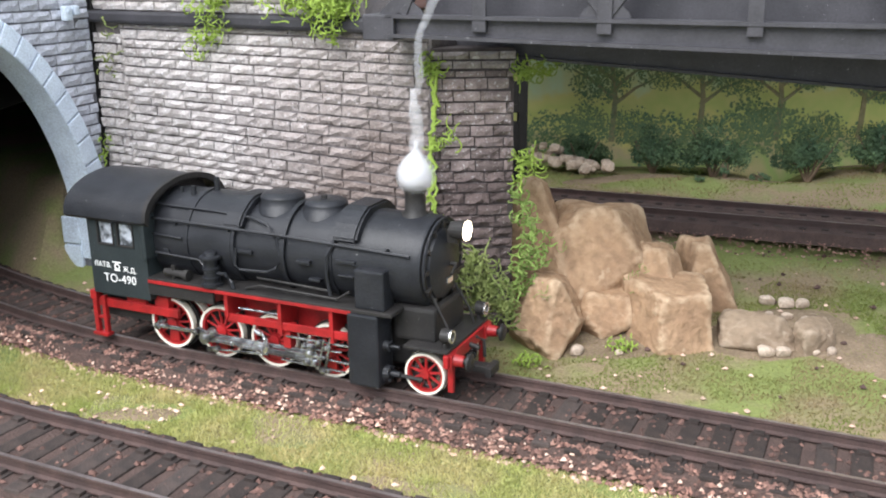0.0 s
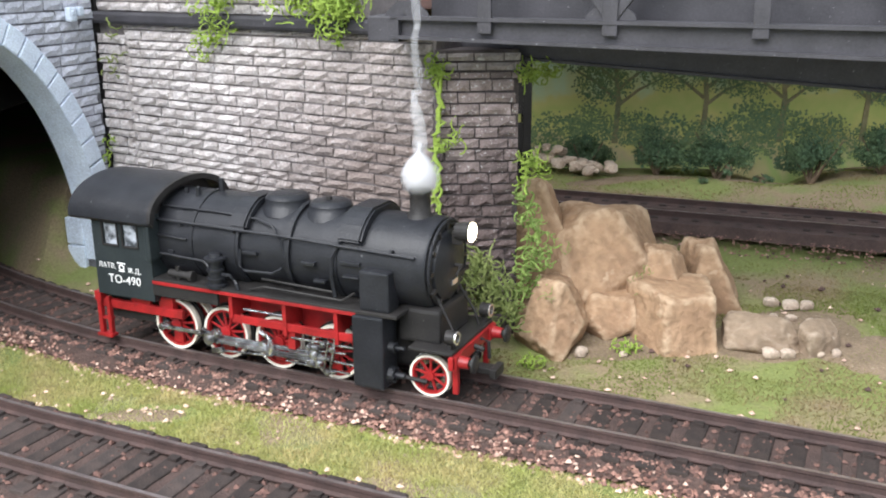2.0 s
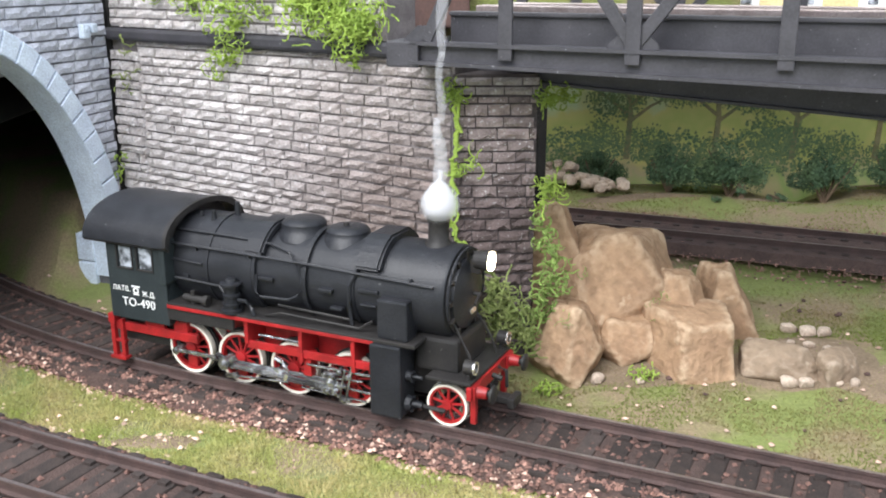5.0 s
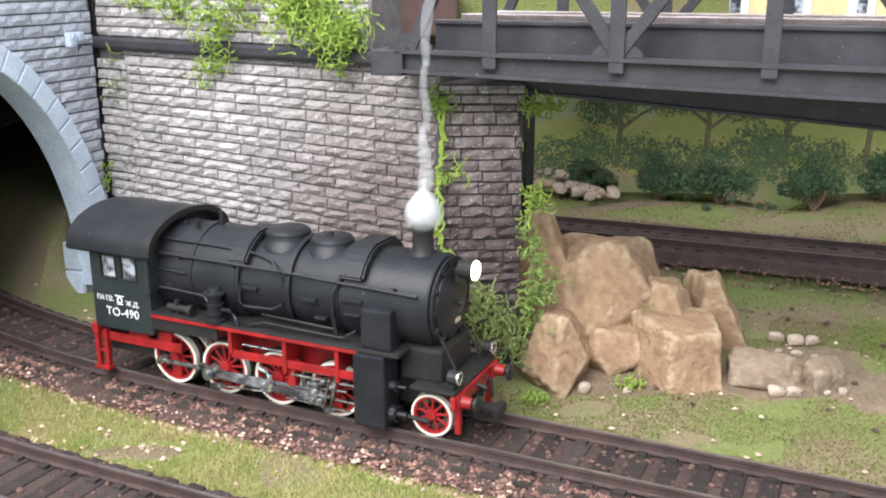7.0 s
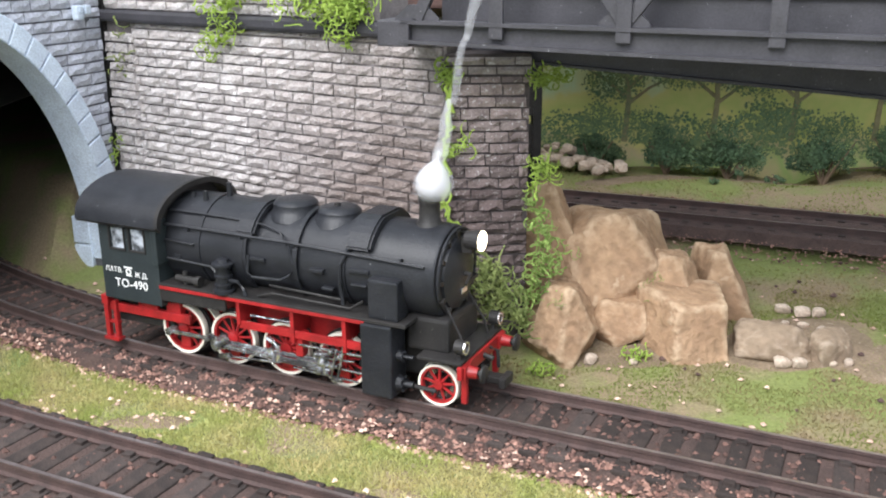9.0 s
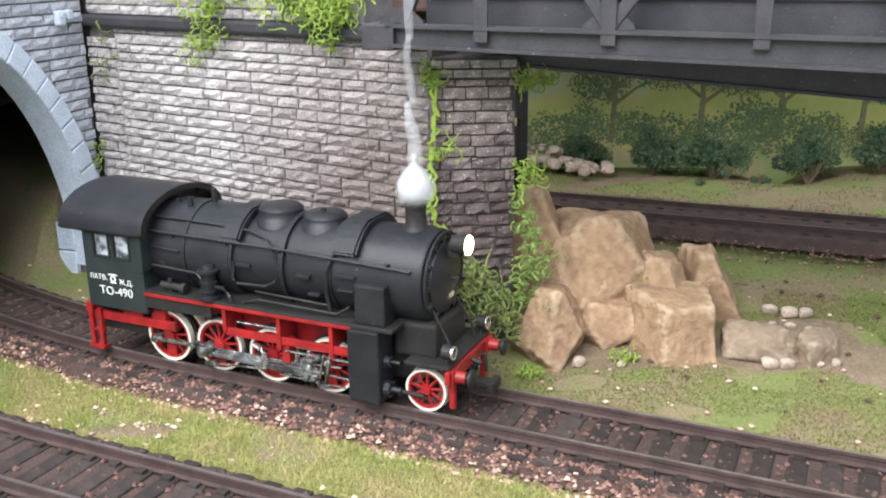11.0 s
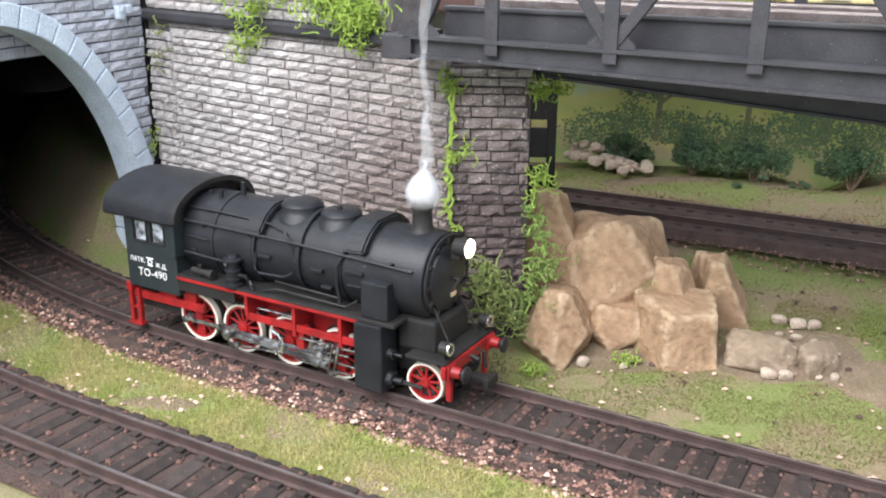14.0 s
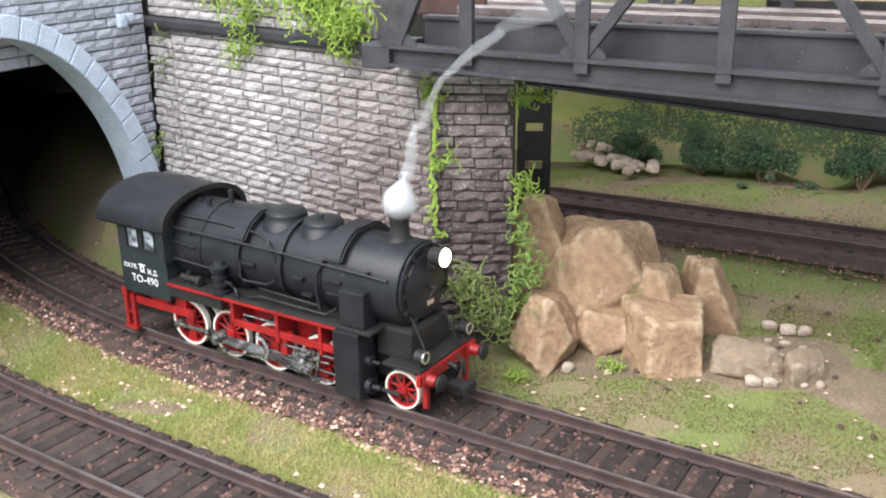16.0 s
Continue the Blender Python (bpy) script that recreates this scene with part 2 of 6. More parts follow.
def lathe(bm, profile, seg=28, m=None, ring_only=False):
    """A body of revolution round z from (radius, height) pairs; ring_only closes the profile on itself."""
    rings = []
    for r, z in profile:
        ring = [bm.verts.new((max(r, 1e-4) * math.cos(k * math.tau / seg), max(r, 1e-4) * math.sin(k * math.tau / seg), z)) for k in range(seg)]
        rings.append(ring)
    for a, b in zip(rings, rings[1:] + (rings[:1] if ring_only else [])):
        for k in range(seg):
            bm.faces.new((a[k], a[(k + 1) % seg], b[(k + 1) % seg], b[k]))
    if not ring_only:
        bm.faces.new(rings[0])
        bm.faces.new(rings[-1])
    if m:
        bmesh.ops.transform(bm, matrix=m, verts=[v for ring in rings for v in ring])
    return bm


def extrude(bm, outline, depth, m=None):
    """A prism: the outline in x, z, from y = 0 to depth."""
    a = [bm.verts.new((x, 0, z)) for x, z in outline]
    b = [bm.verts.new((x, depth, z)) for x, z in outline]
    bm.faces.new(a)
    bm.faces.new(b[::-1])
    for i in range(len(a)):
        j = (i + 1) % len(a)
        bm.faces.new((a[i], b[i], b[j], a[j]))
    if m:
        bmesh.ops.transform(bm, matrix=m, verts=a + b)
    return bm


def empty(name, place):
    ob = new(name)
    ob.empty_display_size = 0.005
    ob.matrix_basis = place
    return ob


# ---- plan: the two curved tracks, in the frame of the straight piece ----
ANGLE = radians(24.15)
U = Vector((math.cos(ANGLE), -math.sin(ANGLE), 0))
N = Vector((math.sin(ANGLE), math.cos(ANGLE), 0))
C0 = Vector((0.37, 19.58, 0))
BEND, RADIUS = -6.8, 38.0
RAIL_TOP = 0.58


def line_point(s, n):
    """A place s along the straight, n across (to the far side); past BEND the line curves away from the camera."""
    if s >= BEND:
        return C0 + U * s + N * n
    r = RADIUS - n
    phi = (BEND - s) / RADIUS
    return C0 + U * BEND + N * RADIUS - U * (r * math.sin(phi)) - N * (r * math.cos(phi))


def across(x, y):
    """How far a place lies beyond the main track's centre, and how far along."""
    d = Vector((x, y, 0)) - C0
    s, n = d.dot(U), d.dot(N)
    if s < BEND:
        q = Vector((s - BEND, n - RADIUS))
        return RADIUS - q.length, BEND - RADIUS * math.atan2(-q.x, -q.y)
    return n, s


def bank(x, y):
    n, s = across(x, y)
    z = -0.12
    if n > 1.6:
        z += 0.125 * (min(n, 17.5) - 1.6)
    z += 0.10 * noise.noise((x * 0.35, y * 0.35, 3)) * min(1.0, max(0.0, abs(n) - 1.8))
    deep = (x - -10.950) * -0.9397 + (y - 30.550) * 0.3420
    if x < 0 and deep > 1.1 and n > 1.7:
        z += min(2.5, 1.25 * (n - 1.7)) * min(1.0, (deep - 1.1) / 0.8)
        z -= 0.125 * max(0.0, min(n, 17.5) - 5.0) * min(1.0, (deep - 1.1) / 3.0)
    if n > 4:
        z += 0.14 * noise.noise((x * 0.2, y * 0.2, 7)) * min(1, (n - 4) / 4)
    if y > 33.4 and x > 1.0:
        z -= min(1.0, (y - 33.4) / 5.6) ** 1.5 * (0.55 + 0.85 * math.exp(-((x - 13.4) / 1.5) ** 2))
    return z


BACK_P, BACK_D = Vector((7.52, 30.63, 0)), Vector((0.935, -0.354, 0))
BACK_TOP = 1.95


def back_point(s, n):
    return BACK_P + BACK_D * s + Vector((0.354, 0.935, 0)) * n


# ---- structure: the ground ----
def ground():
    bm = bmesh.new()
    xs = [-70, -50, -35] + [-26 + 0.4 * i for i in range(131)] + [34, 50, 70]
    ys = [-40, -15, 0, 6] + [9 + 0.4 * i for i in range(88)] + [46, 60]
    rows = [[bm.verts.new((x, y, bank(x, y))) for x in xs] for y in ys]
    for a, b in zip(rows, rows[1:]):
        for i in range(len(xs) - 1):
            bm.faces.new((a[i], a[i + 1], b[i + 1], b[i]))
    tagged(part("ground", bm, M_GROUND, smooth=True), "grass-flocked scenic ground with bare sandy patches", "ground", kind="structure")


ground()


def soil_patch(x, y, rx, ry, seed):
    """A bare patch just above the ground, its rim sunk into it."""
    bm = bmesh.new()
    hub = bm.verts.new((x, y, bank(x, y) + 0.03))
    last = [hub] * 30
    for q in (0.35, 0.7, 1.0):
        ring = []
        for k in range(30):
            a = k * math.tau / 30
            w = q * (1 + 0.25 * noise.noise((math.cos(a) * 1.5, math.sin(a) * 1.5, seed)))
            px, py = x + rx * w * math.cos(a), y + ry * w * math.sin(a)
            ring.append(bm.verts.new((px, py, bank(px, py) + (0.03 if q < 1 else -0.02))))
        for k in range(30):
            j = (k + 1) % 30
            if last[0] is hub:
                bm.faces.new((hub, ring[k], ring[j]))
            else:
                bm.faces.new((last[k], ring[k], ring[j], last[j]))
        last = ring
    tagged(part("bare_earth", bm, M_SOIL, smooth=True), "bare sandy earth patch among the grass", "ground", kind="structure")


for i, spot in enumerate(((8.6, 22.7, 2.4, 1.3), (-6.9, 19.55, 1.15, 0.36), (11.6, 20.6, 1.7, 0.8), (4.2, 23.2, 2.6, 1.3), (6.6, 35.6, 2.6, 0.7), (11.5, 35.2, 2.0, 0.6), (10.6, 21.6, 1.8, 0.9), (12.6, 22.4, 1.6, 0.9))):
    soil_patch(*spot, i)


def bed(name, point, s0, s1, top, half):
    bm = bmesh.new()
    rows = []
    steps_n = int((s1 - s0) / 0.5)
    for i in range(steps_n + 1):
        s = s0 + (s1 - s0) * i / steps_n
        row = []
        for n in (-half - 0.2, -half, -half * 0.5, 0, half * 0.5, half, half + 0.2):
            p = point(s, n + 0.12 * noise.noise((s * 1.3, n, 2)) * (abs(n) > half * 0.9))
            low = abs(n) > half + 0.1
            row.append(bm.verts.new((p.x, p.y, top - 0.62 if low else top - 0.305 + 0.03 * noise.noise((s * 3, n * 3, 5)))))
        rows.append(row)
    for a, b in zip(rows, rows[1:]):
        for k in range(len(a) - 1):
            bm.faces.new((a[k], a[k + 1], b[k + 1], b[k]))
    tagged(part(name, bm, M_BED, smooth=True), "dark brown ballast bed under the model track", "track bed", kind="structure")


bed("ballast_bed", line_point, -34, 34, RAIL_TOP, 1.42)
bed("ballast_bed_front", lambda s, n: line_point(s, n - 5.64), -34, 34, RAIL_TOP, 1.42)
bed("ballast_bed_back", back_point, -22, 26, BACK_TOP + 0.075, 1.5)


# ---- tracks ----
def rail_mesh(point, s0, s1, n, top, step=0.6):
    """Foot, web and head of one rail, swept along the line."""
    prof = ((-0.11, 0.0), (-0.11, 0.03), (-0.035, 0.06), (-0.035, 0.17), (-0.055, 0.19), (-0.055, 0.25), (0.055, 0.25), (0.055, 0.19), (0.035, 0.17), (0.035, 0.06), (0.11, 0.03), (0.11, 0.0))
    bm = bmesh.new()
    rows = []
    count = int((s1 - s0) / step)
    for i in range(count + 1):
        s = s0 + (s1 - s0) * i / count
        row = []
        for dn, dz in prof:
            p = point(s, n + dn)
            row.append(bm.verts.new((p.x, p.y, top - 0.25 + dz)))
        rows.append(row)
    for a, b in zip(rows, rows[1:]):
        for k in range(len(prof)):
            j = (k + 1) % len(prof)
            bm.faces.new((a[k], a[j], b[j], b[k]))
    bm.faces.new(rows[0])
    bm.faces.new(rows[-1])
    return bm


def rail_cap(point, s0, s1, n, top, step=0.6):
    bm = bmesh.new()
    rows = []
    count = int((s1 - s0) / step)
    for i in range(count + 1):
        s = s0 + (s1 - s0) * i / count
        row = []
        for dn, dz in ((-0.04, 0.0), (-0.04, 0.006), (0.04, 0.006), (0.04, 0.0)):
            p = point(s, n + dn)
            row.append(bm.verts.new((p.x, p.y, top + dz)))
        rows.append(row)
    for a, b in zip(rows, rows[1:]):
        for k in range(3):
            bm.faces.new((a[k], a[k + 1], b[k + 1], b[k]))
    return bm


def sleeper_mesh():
    bm = bmesh.new()
    box(bm, -0.205, 0.205, -1.46, 1.46, -0.2, 0.0, 0.06)
    for n in (-0.86, 0.86):
        for side in (-0.2, 0.2):
            box(bm, -0.11, 0.11, n + side - 0.08, n + side + 0.08, -0.02, 0.07)
    return bm


sleeper_data = None


def track(name, point, s0, s1, top, label, pitch=0.655, half=0.86):
    global sleeper_data
    home = empty(name, Matrix())
    for n in (-half, half):
        r = part("rail", rail_mesh(point, s0, s1, n, top), M_RAIL, home)
        part("rail_head", rail_cap(point, s0, s1, n, top), M_RAILTOP, r, "worn shiny running surface")
    if sleeper_data is None:
        first = part("sleeper", sleeper_mesh(), M_SLEEPER, home)
        sleeper_data = first.data
        bpy.data.objects.remove(first)
    rng = random.Random(5)
    for i in range(int((s1 - s0) / pitch)):
        s = s0 + pitch * (i + 0.5)
        p, q = point(s - 0.1, 0), point(s + 0.1, 0)
        d = q - p
        ob = new("sleeper", sleeper_data)
        ob.parent = home
        ob.matrix_basis = at((p.x + q.x) / 2, (p.y + q.y) / 2, top - 0.25 - rng.random() * 0.02, math.degrees(math.atan2(d.y, d.x)) + rng.uniform(-1.2, 1.2))
    return tagged(home, label, "railway track")


track("model_track", line_point, -30, 26, RAIL_TOP, "weathered model railway track with black sleepers under the engine")
track("model_track", lambda s, n: line_point(s, n - 5.64), -26, 20, RAIL_TOP, "weathered model railway track curving along the grass verge")
track("model_track", back_point, -16, 20, BACK_TOP, "rusty model railway track passing under the bridge")


# ---- stone walls ----
def brick_mesh(name, mat, seed, chip=0.16):
    """A unit stone with uneven edges, 1 x 1 x 1, its face at y = 0 looking along -y."""
    rng = random.Random(seed)
    bm = bmesh.new()
    xs, zs = (0.0, 0.35, 0.7, 1.0), (0.0, 0.5, 1.0)
    front = [[bm.verts.new((min(max(x + rng.uniform(-0.02, 0.02), 0), 1), (0.16 if x in (0, 1) or z in (0, 1) else 0.0) + rng.uniform(-chip, chip), min(max(z + rng.uniform(-0.05, 0.05), 0), 1))) for x in xs] for z in zs]
    back = [[bm.verts.new((x, 1.0, z)) for x in (0.0, 1.0)] for z in (0.0, 1.0)]
    for a, b in zip(front, front[1:]):
        for i in range(len(xs) - 1):
            bm.faces.new((a[i], a[i + 1], b[i + 1], b[i]))
    bm.faces.new([*front[0], back[0][1], back[0][0]])
    bm.faces.new([*front[-1][::-1], back[1][0], back[1][1]])
    bm.faces.new([front[0][0], front[1][0], front[2][0], back[1][0], back[0][0]][::-1])
    bm.faces.new([front[0][-1], front[1][-1], front[2][-1], back[1][1], back[0][1]])
    bmesh.ops.recalc_face_normals(bm, faces=bm.faces)
    mesh = bpy.data.meshes.new(name)
    bm.to_mesh(mesh)
    bm.free()
    mesh.materials.append(mat)
    return mesh


class Face:
    """A flat upright wall face: s along from its start, z up, out towards the viewer."""

    def __init__(self, a, b):
        self.a, d = Vector((*a, 0)), Vector((*b, 0)) - Vector((*a, 0))
        self.length = d.length
        self.d = d.normalized()
        self.turn = math.degrees(math.atan2(self.d.y, self.d.x))

    def spot(self, s, z, out=0.0):
        p = self.a + self.d * s + Vector((self.d.y, -self.d.x, 0)) * out
        return at(p.x, p.y, z, self.turn)


def course_rows(home, face, s0, s1, z0, z1, high, long_, mats, rng, proud=0.1, skip=None, thick=0.28, gap=0.05, rough=0.5, joined=False):
    heap = bmesh.new() if joined else None
    z, row = z0, 0
    while z < z1 - 0.08:
        hh = min(high * rng.uniform(1 - 0.25 * rough, 1 + 0.25 * rough), z1 - z)
        s = s0 - (rng.random() * 0.5 + 0.5 * (row % 2)) * long_ * 0.8
        while s < s1 - 0.05:
            ll = long_ * rng.uniform(1 - 0.5 * rough, 1 + 0.5 * rough)
            a, b = max(s, s0), min(s + ll, s1)
            if b - a > 0.16 and not (skip and skip((a + b) / 2, z + hh / 2, a, b, z, z + hh)):
                m = face.spot(a + gap / 4, z + gap / 2, proud + rng.uniform(-0.05, 0.05) * rough) @ pose(0, 0, 0, rng.uniform(-9, -1) * rough, rng.uniform(-1.6, 1.6) * rough, 0) @ Matrix.Diagonal(((b - a - gap / 2) * CM, thick * CM, (hh - gap) * CM, 1))
                if joined:
                    before = len(heap.verts)
                    heap.from_mesh(rng.choice(mats))
                    heap.verts.ensure_lookup_table()
                    bmesh.ops.transform(heap, matrix=m, verts=heap.verts[before:])
                else:
                    ob = new("brick", rng.choice(mats))
                    ob.parent = home
                    ob.matrix_basis = m
            s += ll
        z += hh
        row += 1
    if joined:
        mesh = bpy.data.meshes.new("brick_rows")
        heap.to_mesh(mesh)
        heap.free()
        mesh.materials.append(mats[0].materials[0])
        ob = new("brick_rows", mesh)
        ob.parent = home
        ob["kind"] = "stuff"


WALL_A, WALL_B = (-10.95, 30.57), (-0.28, 23.47)
WALL = Face(WALL_A, WALL_B)
WALL_H = 7.95


def slab(name, face, s0, s1, z0, z1, thick, mat, label, category="wall"):
    bm = bmesh.new()
    box(bm, s0, s1, 0, thick, z0, z1, 0.02)
    return tagged(part(name, bm, mat, place=face.spot(0, 0)), label, category, kind="structure")


retaining = slab("wall_retaining", WALL, 0, WALL.length + 0.02, -0.3, WALL_H, 1.6, M_JOINT, "weathered grey rough-stone retaining wall behind the engine")
pier_face = Face((-0.3, 23.42), (1.74, 23.52))
pier = slab("wall_pier", pier_face, 0.0, pier_face.length, -0.3, 7.62, 2.2, M_PIERJOINT, "sooty dark stone bridge pier with white-flecked blocks")

# upper wall above the ledge, and the portal
upper = slab("wall_parapet", WALL, 0.0, WALL.length - 2.0, WALL_H + 0.35, WALL_H + 2.7, 1.2, M_JOINT, "grey stone parapet above the ledge, overgrown with ivy")
PORTAL_D = Vector((-math.cos(radians(70)), -math.sin(radians(70))))
PA = Vector((-10.95, 30.55))
PORTAL_FAR = PA + PORTAL_D * 15.5
PORTAL = Face(tuple(PORTAL_FAR), tuple(PA + PORTAL_D * 0.28))
PORTAL_TOP = 12.0
ARCH_S = PORTAL.length - 6.25
ARCH_A, ARCH_B, ARCH_Z = 5.65, 7.87, 0.4


def arch(k, grow=0.0):
    """A point of the arch: k from 0 (left foot) to 1 (right foot)."""
    w = math.pi * (1 - k)
    x, z = ARCH_A * math.cos(w), ARCH_B * math.sin(w)
    nx, nz = math.cos(w) / ARCH_A, math.sin(w) / ARCH_B
    q = math.hypot(nx, nz)
    return ARCH_S + x + grow * nx / q, ARCH_Z + z + grow * nz / q


def inside_arch(s, z, grow=0.0):
    return z < ARCH_Z or ((s - ARCH_S) / (ARCH_A + grow)) ** 2 + ((z - ARCH_Z) / (ARCH_B + grow)) ** 2 < 1


def portal_wall():
    bm = bmesh.new()
    ring = [arch(i / 40, 0.05) for i in range(41)]
    box(bm, 0.0, ring[0][0], 0.0, 0.74, -0.5, PORTAL_TOP)
    box(bm, ring[-1][0], PORTAL.length, 0.0, 0.74, -0.5, PORTAL_TOP)
    for (sa, za), (sb, zb) in zip(ring, ring[1:]):
        extrude(bm, [(sa, za), (sb, zb), (sb, PORTAL_TOP), (sa, PORTAL_TOP)], 0.74)
    bmesh.ops.remove_doubles(bm, verts=bm.verts, dist=1e-4)
    wall = tagged(part("wall_portal", bm, M_PJOINT, place=PORTAL.spot(0, 0)), "blue-grey block tunnel portal wall with an arched mouth", "tunnel portal", kind="structure")
    return wall


portal = portal_wall()


def arch_ring():
    count = 30
    for i in range(count):
        bm = bmesh.new()
        k0, k1 = (i + 0.03) / count, (i + 0.97) / count
        mid = (k0 + k1) / 2
        outline = [arch(k0, 0.0), arch(mid, 0.0), arch(k1, 0.0), arch(k1, 0.66), arch(mid, 0.67), arch(k0, 0.66)]
        extrude(bm, outline, 0.98, pose(0, -0.22, 0))
        bmesh.ops.recalc_face_normals(bm, faces=bm.faces)
        edges = [e for e in bm.edges if all(v.co.y < 0 for v in e.verts)]
        bmesh.ops.bevel(bm, geom=edges, offset=0.03, segments=1, affect="EDGES")
        part("arch_stone", bm, M_ARCH, portal)
    # pale squared jamb stones at the foot, deeper than the ring
    for z0, z1 in ((-0.1, 0.83), (0.87, 1.78)):
        bm = bmesh.new()
        s0 = arch(0.955)[0]
        box(bm, s0 - 0.04, s0 + 1.0, 0.75, 1.42, z0, z1, 0.05)
        part("jamb_stone", bm, M_ARCH, portal, "pale blue-grey squared jamb stone")
    # smooth lining of the mouth
    bm = bmesh.new()
    rows = []
    for i in range(49):
        s, z = arch(i / 48, -0.015)
        rows.append([bm.verts.new((s, y, z)) for y in (-0.2, 0.86)])
    for a, b in zip(rows, rows[1:]):
        bm.faces.new((a[0], a[1], b[1], b[0]))
    part("arch_soffit", bm, M_ARCH, portal, "smooth pale blue underside of the arch", smooth=True)


arch_ring()


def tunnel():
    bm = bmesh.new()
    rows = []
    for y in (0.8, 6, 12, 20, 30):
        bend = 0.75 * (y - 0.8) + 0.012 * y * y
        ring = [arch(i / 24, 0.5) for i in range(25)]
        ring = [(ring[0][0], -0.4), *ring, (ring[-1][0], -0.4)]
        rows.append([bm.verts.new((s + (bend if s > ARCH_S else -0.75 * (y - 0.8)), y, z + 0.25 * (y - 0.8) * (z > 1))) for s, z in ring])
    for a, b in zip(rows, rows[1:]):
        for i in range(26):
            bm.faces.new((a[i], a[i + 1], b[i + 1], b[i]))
    # end closed; the near-black colour paints the darkness inside
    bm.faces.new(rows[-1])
    tagged(part("tunnel_lining", bm, M_LINING_DARK, place=PORTAL.spot(0, 0), smooth=True), "inside of the tunnel, its darkness painted on as near-black", "tunnel", kind="structure")


tunnel()


def ledge():
    bm = bmesh.new()
    prof = [(-0.26, 0.0), (-0.3, 0.08), (-0.3, 0.26), (-0.22, 0.34), (0.9, 0.34), (0.9, 0.0)]
    a = [bm.verts.new((-0.25, y, z)) for y, z in prof]
    b = [bm.verts.new((WALL.length - 1.5, y, z)) for y, z in prof]
    bm.faces.new(a)
    bm.faces.new(b[::-1])
    for i in range(len(prof)):
        j = (i + 1) % len(prof)
        bm.faces.new((a[i], a[j], b[j], b[i]))
    tagged(part("trim_ledge", bm, M_STEEL, place=WALL.spot(0, WALL_H)), "dark grey moulded ledge along the top of the stone wall", "ledge", kind="structure")
    bm = bmesh.new()
    box(bm, -0.36, 0.02, -0.12, 0.6, 0.0, 12.0, 0.05)
    tagged(part("trim_gap", bm, M_DARK, place=WALL.spot(0, 0)), "black gap strip between portal and stone wall", "trim", kind="structure")


ledge()


def inner_lintel():
    bm = bmesh.new()
    box(bm, ARCH_S - 6.5, ARCH_S + 4.4, 1.25, 1.9, 7.05, 9.4, 0.02)
    return tagged(part("wall_lintel", bm, M_PJOINT, place=PORTAL.spot(0, 0)), "blue-grey block lintel wall just inside the tunnel mouth", "wall", kind="structure")


lintel = inner_lintel()

